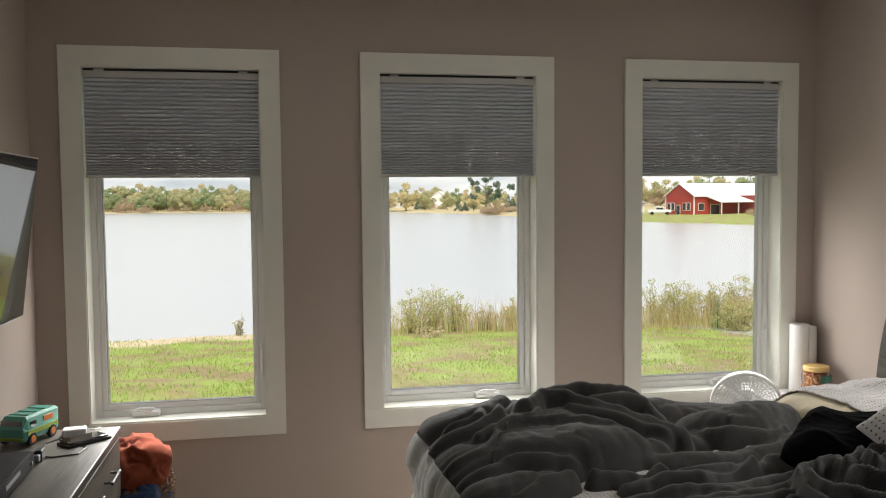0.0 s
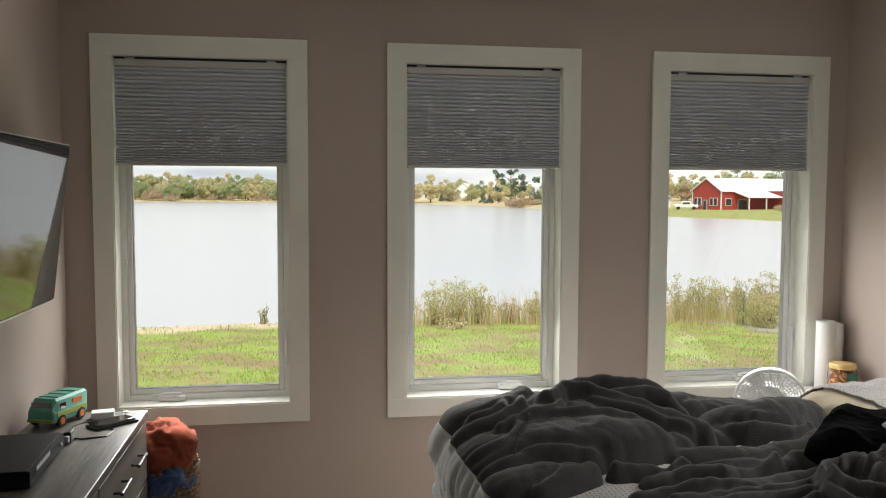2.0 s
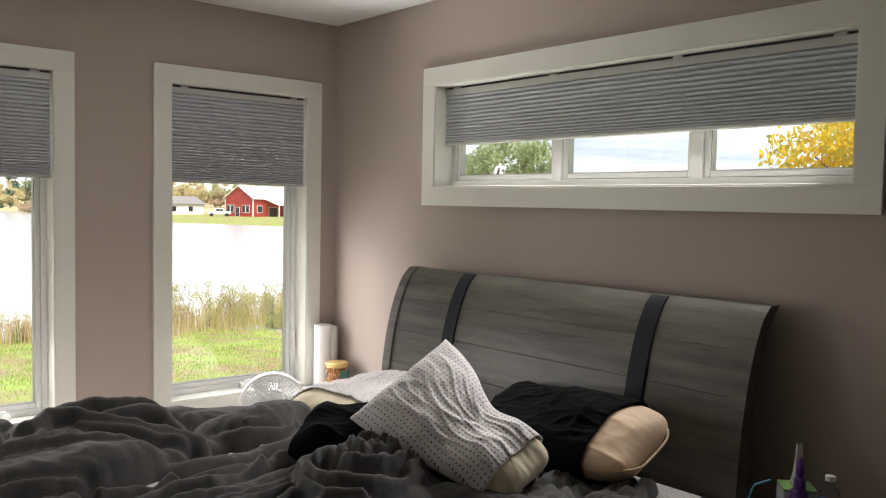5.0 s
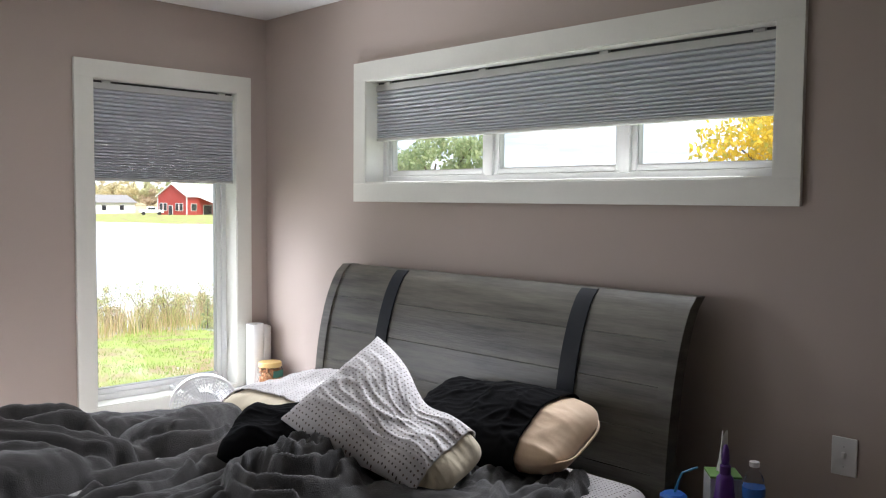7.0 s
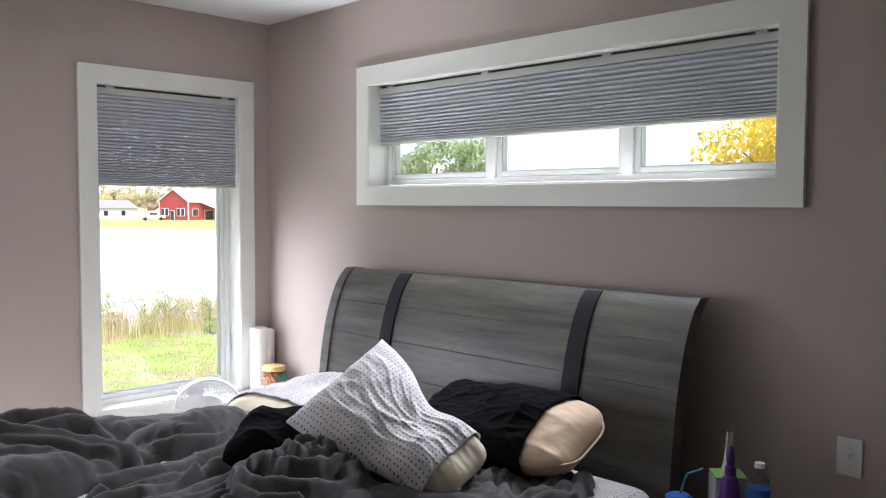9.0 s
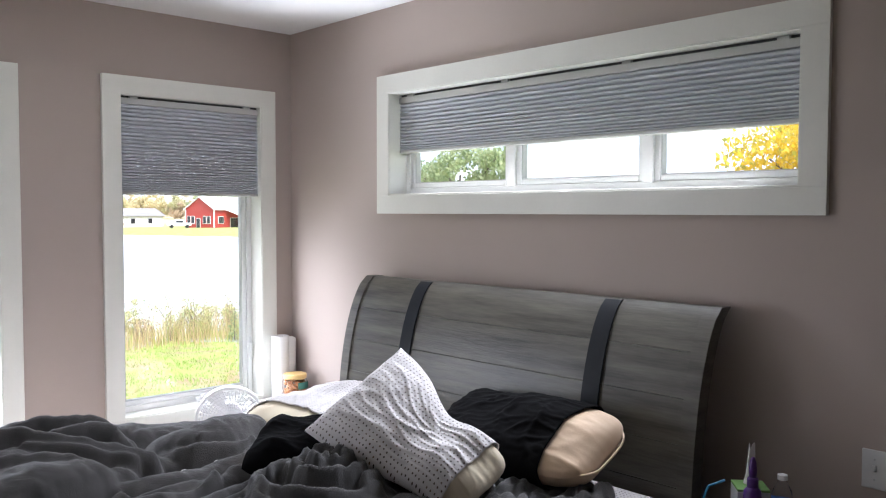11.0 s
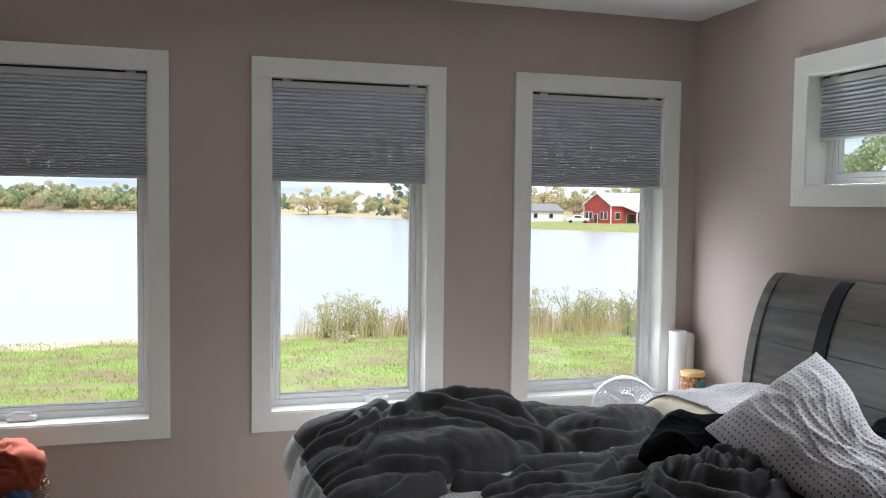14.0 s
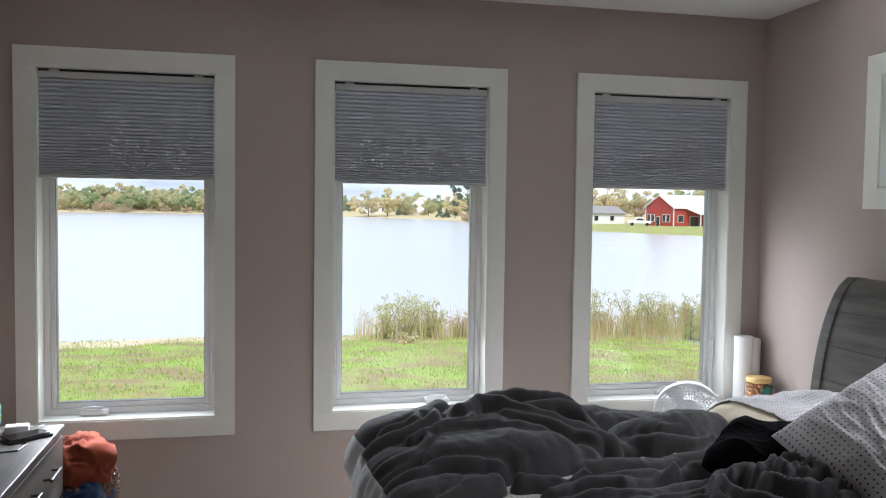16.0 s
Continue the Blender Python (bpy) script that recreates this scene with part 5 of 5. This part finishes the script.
def tree(name, label, at, h, spread, leaf, seed, leaves=700, size=0.35, limbs=9, low=0.25, clump=0.30, group="far trees", gap=0.0):
    """Broadleaf tree: tapered trunk, limbs, and a crown of leaf clumps round the limb ends."""
    rb = random.Random(seed)
    th = thing(name, label, "tree", pose(*at), group=group)
    bm_ = bmesh.new()
    limb(bm_, (0, 0, -0.3), (0.04 * h * rb.uniform(-1, 1), 0, h * 0.8), 0.022 * h, 0.006 * h, rb, 0.05)
    cs = []
    for i in range(limbs):
        k = (i + 0.5) / limbs
        z0 = h * (low * 0.8 + 0.5 * k)
        a = i * 2.4 + rb.uniform(-0.4, 0.4)
        reach = spread / 2 * (0.45 + 0.75 * math.sin(math.pi * (0.15 + 0.75 * k))) * rb.uniform(0.6, 1.1)
        z1 = z0 + h * rb.uniform(0.10, 0.28)
        e = (reach * math.cos(a), reach * math.sin(a), min(z1, h * 0.93))
        pts = limb(bm_, (0, 0, z0), e, 0.009 * h, 0.003 * h, rb)
        cs.append((*e, clump * spread / 2 * rb.uniform(0.7, 1.25)))
        cs.append((*pts[2], clump * spread / 2 * rb.uniform(0.5, 0.9)))
    cs.append((0, 0, h * 0.90, clump * spread / 2))
    part("trunk", bm_, M_BARK, th)
    if gap:
        cs = [c for c in cs if rb.random() > gap] or cs
    vs, fs = leaf_cloud(cs, leaves, size, seed + 1)
    soup("crown", vs, fs, LEAF[leaf], th)
    return th


def conifer(label, at, h, w, seed, leaves=500, size=0.3, group="far trees", leaf="dark"):
    rb = random.Random(seed)
    th = thing("conifer_tree", label, "tree", pose(*at), group=group)
    part("trunk", tube([(0, 0, -0.2), (0, 0, h * 0.95)], 0.02 * h, 6, taper=0.004 * h), M_BARK, th)
    cs = []
    for i in range(26):
        k = i / 26
        r = w / 2 * (1 - k) * rb.uniform(0.6, 1.0)
        a = i * 2.4
        cs.append((r * math.cos(a), r * math.sin(a), h * (0.08 + 0.9 * k), 0.22 * w * (1.05 - k)))
    vs, fs = leaf_cloud(cs, leaves, size, seed + 1)
    soup("crown", vs, fs, LEAF[leaf], th)
    return th


def bearing(d, r, up=0.0):
    x, y = OX + r * math.sin(radians(d)), OY + r * math.cos(radians(d))
    return (x, y, ground_z(x, y) + up)


# one tree of each sort across the lake, then copies of uneven size
protos = [
    tree("autumn_tree", "tan and yellow autumn tree across a lake", bearing(-3.5, 402), 10.5, 8, "tan", 21, 2400, 0.33, low=0.08, clump=0.40),
    tree("broadleaf_tree", "green broadleaf tree across a lake", bearing(-8, 405), 10, 8, "green", 22, 2400, 0.33, low=0.08, clump=0.40),
    tree("olive_tree", "olive green autumn tree across a lake", bearing(-6, 400), 9.5, 8, "olive", 23, 2400, 0.33, low=0.08, clump=0.40),
    tree("rusty_tree", "rust coloured low tree across a lake", bearing(-9.5, 397), 6, 8, "rust", 24, 1300, 0.30, low=0.02, clump=0.42),
    conifer("dark green conifer across a lake", bearing(13.0, 330), 7.5, 5, 25, 600, 0.34),
]
spots = []
rs = random.Random(8)
for i in range(112):
    d = -14.5 + 19.5 * (i + rs.uniform(-0.4, 0.4)) / 112
    spots.append((d, shore(radians(d))[1] + rs.uniform(10, 60), rs.choices((0, 1, 2, 3), (4, 3, 4, 2))[0], rs.uniform(0.5, 0.95)))
for i in range(44):
    d = -15.0 + 21.0 * (i + rs.uniform(-0.4, 0.4)) / 70
    spots.append((d, shore(radians(d))[1] + rs.uniform(62, 95), rs.choices((0, 1, 2), (3, 3, 4))[0], rs.uniform(0.95, 1.3)))
for i in range(14):
    d = -14.0 + 19.0 * (i + rs.uniform(-0.4, 0.4)) / 14
    spots.append((d, shore(radians(d))[1] + rs.uniform(4, 9), 3, rs.uniform(0.3, 0.55)))
for i in range(30):
    d = 5.5 + 15.0 * (i + rs.uniform(-0.4, 0.4)) / 30
    spots.append((d, shore(radians(d))[1] + rs.uniform(70, 150), rs.choices((0, 2, 4, 1), (2, 2, 5, 2))[0], rs.uniform(0.7, 1.05)))
for i in range(34):
    d = 20.5 + 17.0 * (i + rs.uniform(-0.4, 0.4)) / 34
    spots.append((d, shore(radians(d))[1] + rs.uniform(150, 230), rs.choices((0, 1, 2, 3), (2, 4, 4, 2))[0], rs.uniform(0.8, 1.35)))
spots += [(7.3, 336, 0, 1.0), (9.4, 352, 4, 0.6), (9.8, 350, 4, 0.5), (12.2, 300, 4, 0.6), (12.6, 300, 4, 0.5), (11.4, 330, 2, 0.75), (13.2, 300, 0, 0.7), (15.8, 262, 4, 0.7), (16.3, 258, 4, 0.6), (11.0, 344, 3, 0.35), (9.9, 342, 2, 0.8), (21.4, 200, 3, 0.4), (31.6, 172, 3, 0.42), (8.6, 338, 0, 1.05), (-1.9, 381, 1, 0.5), (10.1, 352, 3, 0.7), (14.6, 252, 3, 0.62), (15.4, 250, 3, 0.5), (14.2, 256, 3, 0.55)]
for d, r, k, s in spots:
    x, y, z = bearing(d, r)
    c = copy_thing(protos[k], pose(x, y, z, 0, 0, rs.uniform(0, 360)))
    c.scale = (s * rs.uniform(0.9, 1.25), s * rs.uniform(0.9, 1.25), s)

tree("tall_oak", "tall sparse dark tree standing across a lake", bearing(14.0, 262), 11.6, 12, "dark", 33, 900, 0.42, 11, 0.35, 0.20, "", gap=0.25)

# trees beside the house
tree("maple_tree", "green leafy tree beside a house", (20.2, 19.5, ground_z(20.2, 19.5)), 7.5, 4.6, "green", 41, 15000, 0.085, 16, 0.25, 0.36, "")
tree("golden_tree", "golden yellow autumn tree beside a house", (21.0, 4.8, ground_z(21.0, 4.8)), 8.8, 6.0, "gold", 43, 36000, 0.095, 34, 0.04, 0.40, "")
tree("golden_tree", "small golden tree far beside a house", (60, 46, ground_z(60, 46)), 6.6, 5.5, "gold", 44, 1500, 0.2, 10, 0.2, 0.3, "")


def shrub(label, at, h, w, leaf, seed, leaves=1500, size=0.035):
    rb = random.Random(seed)
    th = thing("shrub", label, "shrub", pose(*at), group="shore shrubs")
    bm_ = bmesh.new()
    cs = []
    for i in range(16):
        a, k = rb.uniform(0, 6.283), rb.uniform(0.2, 1)
        e = (w / 2 * k * math.cos(a), w / 2 * k * math.sin(a), h * rb.uniform(0.55, 1.0) * (1.1 - 0.4 * k))
        pts = limb(bm_, (0.1 * math.cos(a), 0.1 * math.sin(a), -0.05), e, 0.014, 0.004, rb)
        for p in pts[1:]:
            cs.append((*p, 0.15 * h * rb.uniform(0.5, 1.0)))
    part("stems", bm_, M_BARK, th)
    vs_, fs_ = leaf_cloud(cs, leaves, size, seed + 1)
    soup("foliage", vs_, fs_, LEAF[leaf], th)
    return th


LEAF["willow"] = leafy("willow_leaves", [(0.42, 0.50, 0.20), (0.52, 0.56, 0.25), (0.62, 0.56, 0.28), (0.62, 0.44, 0.24)], 0.45)
for x, y, h, w, sd in ((1.6, 24.3, 1.75, 1.7, 51), (3.2, 24.7, 1.35, 1.4, 52), (5.4, 24.9, 1.2, 1.2, 53), (8.6, 25.2, 1.5, 1.6, 54), (10.6, 24.8, 1.7, 2.0, 55), (12.0, 25.4, 1.6, 1.6, 56), (15.6, 25.2, 1.5, 1.6, 57), (17.3, 25.6, 1.75, 1.8, 58), (-9.2, 24.0, 1.0, 1.0, 59), (19.5, 26.0, 1.6, 2.0, 60), (2.4, 25.0, 1.6, 1.5, 81), (7.6, 24.9, 1.5, 1.5, 82), (9.6, 25.3, 1.75, 1.6, 83), (11.4, 24.7, 1.5, 1.5, 84), (13.0, 25.2, 1.5, 1.4, 85), (14.4, 25.7, 1.6, 1.6, 86), (16.4, 25.0, 1.7, 1.7, 87), (18.4, 25.4, 1.7, 1.7, 88), (12.5, 23.0, 1.2, 1.6, 89), (12.8, 22.7, 1.1, 1.5, 90)):
    shrub("pale green willow shrub at a lake shore", (x, y - 0.6, ground_z(x, y - 0.6)), h, w, "willow", sd, 3200, 0.026)
for x, y, h, w, sd in ((4.3, 24.4, 1.0, 1.5, 71), (6.9, 24.6, 1.1, 1.6, 72), (13.4, 24.9, 1.1, 1.8, 73), (14.6, 25.2, 1.2, 1.6, 74), (9.5, 24.2, 0.9, 1.4, 75)):
    shrub("rusty dry shrub at a lake shore", (x, y, ground_z(x, y)), h, w, "rust", sd, 1100, 0.03)
shrub("low dry brush pile on a lawn", (2.0, 22.4, ground_z(2.0, 22.4)), 0.35, 1.3, "tan", 61, 500, 0.04)
shrub("small weed at a lake shore", (-4.05, 25.0, ground_z(-4.05, 25.0)), 0.75, 0.35, "willow", 62, 160, 0.035)
conifer("small green sapling on a lawn edge", (12.2, 22.8, ground_z(12.2, 22.8)), 1.25, 0.5, 63, 700, 0.035, "", "green")
for x, y, h in ((1.75, 22.9, 1.1), (5.6, 22.9, 0.95)):
    st = tagged(part("garden_stake", tube([(0, 0, -0.1), (0.10, 0, h)], 0.022, 6, taper=0.018), M_STAKE), "pale wooden stake standing in a lawn", "stake", group="garden stakes")
    st.location = (x, y, ground_z(x, y))

# ---------------------------------------------------------------- far buildings
M_RED = shade("red_barn_siding", (0.36, 0.045, 0.035), 0.6, var=0.10, scale=0.6, bump=0.3, bscale=3, stretch=(6, 6, 0.3))
M_ROOF = shade("white_metal_roof", (0.78, 0.78, 0.78), 0.5, var=0.04, scale=1)
M_GREYROOF = shade("grey_shingle_roof", (0.25, 0.24, 0.23), 0.8, var=0.15)
M_WHITESIDE = shade("white_siding", (0.72, 0.72, 0.70), 0.6, var=0.04)
M_DARKWIN = shade("dark_window_glass", (0.03, 0.035, 0.04), 0.1)


def gable_house(name, label, m, w, ln, eave, peak, wall, roof, trim, wins, porch=False, group=""):
    """Gabled building; local x across the gable end, y along the ridge, gable end at y = 0."""
    th = thing(name, label, "building", m, group=group)
    bm_ = bmesh.new()
    sec_ = [(-w / 2, -1.0), (w / 2, -1.0), (w / 2, eave), (0, peak), (-w / 2, eave)]
    extrude_profile(sec_, 0, ln, bm_)
    wl_ = part("wall", bm_, wall, th)
    k = (peak - eave) / (w / 2)
    for s in (-1, 1):
        o = 0.45
        sec_ = [(0, peak + 0.02), (s * (w / 2 + o), eave - k * o + 0.02), (s * (w / 2 + o), eave - k * o + 0.20), (0, peak + 0.22)]
        part("roof", extrude_profile(sec_, -0.4, ln + 0.4), roof, th)
    for s in (-1, 1):
        part("corner_trim", box(s * w / 2 - 0.12, s * w / 2 + 0.12, -0.05, 0.12, -0.8, eave - 0.05), trim, th)
    for kind_, face, u, z, ww, hh in wins:
        if face == "g":
            fr = part(kind_, box(u - ww / 2 - 0.1, u + ww / 2 + 0.1, -0.08, -0.003, z - 0.1, z + hh + 0.1), trim, th)
            part("pane", box(u - ww / 2, u + ww / 2, -0.10, -0.083, z, z + hh), M_DARKWIN, fr)
        else:
            fr = part(kind_, box(w / 2 + 0.003, w / 2 + 0.08, u - ww / 2 - 0.1, u + ww / 2 + 0.1, z - 0.1, z + hh + 0.1), trim, th)
            part("pane", box(w / 2 + 0.083, w / 2 + 0.10, u - ww / 2, u + ww / 2, z, z + hh), M_DARKWIN, fr)
    if porch:
        part("porch_roof", extrude_profile([(w / 2 + 0.1, eave - 0.25), (w / 2 + 4.6, eave - 1.6), (w / 2 + 4.6, eave - 1.42), (w / 2 + 0.1, eave - 0.05)], 3.6, 15), roof, th)
        for yy in (3.9, 9.2, 14.5):
            part("porch_post", box(w / 2 + 4.3, w / 2 + 4.5, yy, yy + 0.2, -0.6, eave - 1.55), trim, th)
    return th


bx, by = 88.4, 176.8
bz = ground_z(bx, by)
wins = [("window", "g", u, 1.0, 0.9, 1.6) for u in (-3.4, -2.1, 1.6, 2.9)] + [("door", "g", -0.4, 0.0, 1.1, 2.1)]
wins += [("window", "s", 2.2, 1.0, 1.6, 1.5), ("door", "s", 6.5, 0.0, 2.6, 2.2)]
gable_house("barn", "red barn with white metal roof across a lake", pose(bx, by, bz, 0, 0, -73), 9.0, 26, 4.3, 7.0, M_RED, M_ROOF, M_WHITESIDE, wins, porch=True)
gable_house("barn", "red barn wing with white metal roof", pose(bx + 22, by - 6.0, bz, 0, 0, 17), 10, 18, 4.4, 6.4, M_RED, M_ROOF, M_WHITESIDE, [])
x, y, z = bearing(20.6, 214)
gable_house("house", "long low white house across a lake", pose(x, y, z, 0, 0, -75), 7, 16, 2.8, 4.4, M_WHITESIDE, M_GREYROOF, M_WHITESIDE, [("window", "s", u, 0.9, 1.2, 1.2) for u in (3, 7, 12)])
x, y, z = bearing(10.8, 400)
gable_house("house", "white house among trees across a lake", pose(x, y, z, 0, 0, -20), 9, 10, 4.6, 7.6, M_WHITESIDE, M_ROOF, M_WHITESIDE, [("window", "g", u, zz, 1.1, 1.4) for u in (-2.5, 2.5) for zz in (0.8, 3.2)])
x, y, z = bearing(8.0, 410)
gable_house("house", "white house with gabled roof across a lake", pose(x, y, z, 0, 0, 30), 9, 10, 3.6, 7.0, M_WHITESIDE, M_GREYROOF, M_WHITESIDE, [("window", "g", u, 0.8, 1.1, 1.4) for u in (-2.5, 2.5)])

# parked white pickup beside the barn
pk = thing("pickup_truck", "white pickup truck parked beside a red barn", "truck", pose(bx - 4.5, by + 1, ground_z(bx - 4.5, by + 1), 0, 0, -20))
part("body", box(-2.6, 2.6, -0.95, 0.95, 0.5, 1.15, 0.12, 2), M_WHITEPL, pk)
part("cab", box(-1.0, 1.0, -0.88, 0.88, 1.152, 1.85, 0.2, 2), M_WHITEPL, pk)
part("side_glass", box(-0.8, 0.8, -0.90, -0.882, 1.25, 1.7, 0.004), M_DARKWIN, pk)
for xw in (-1.7, 1.7):
    for s in (-1, 1):
        part("wheel", lathe([(0.0, -0.12), (0.36, -0.12), (0.38, -0.06), (0.38, 0.06), (0.36, 0.12), (0.0, 0.12)], 20, m=pose(xw, s * 0.86, 0.38, 90, 0, 0)), M_BLACK, pk)
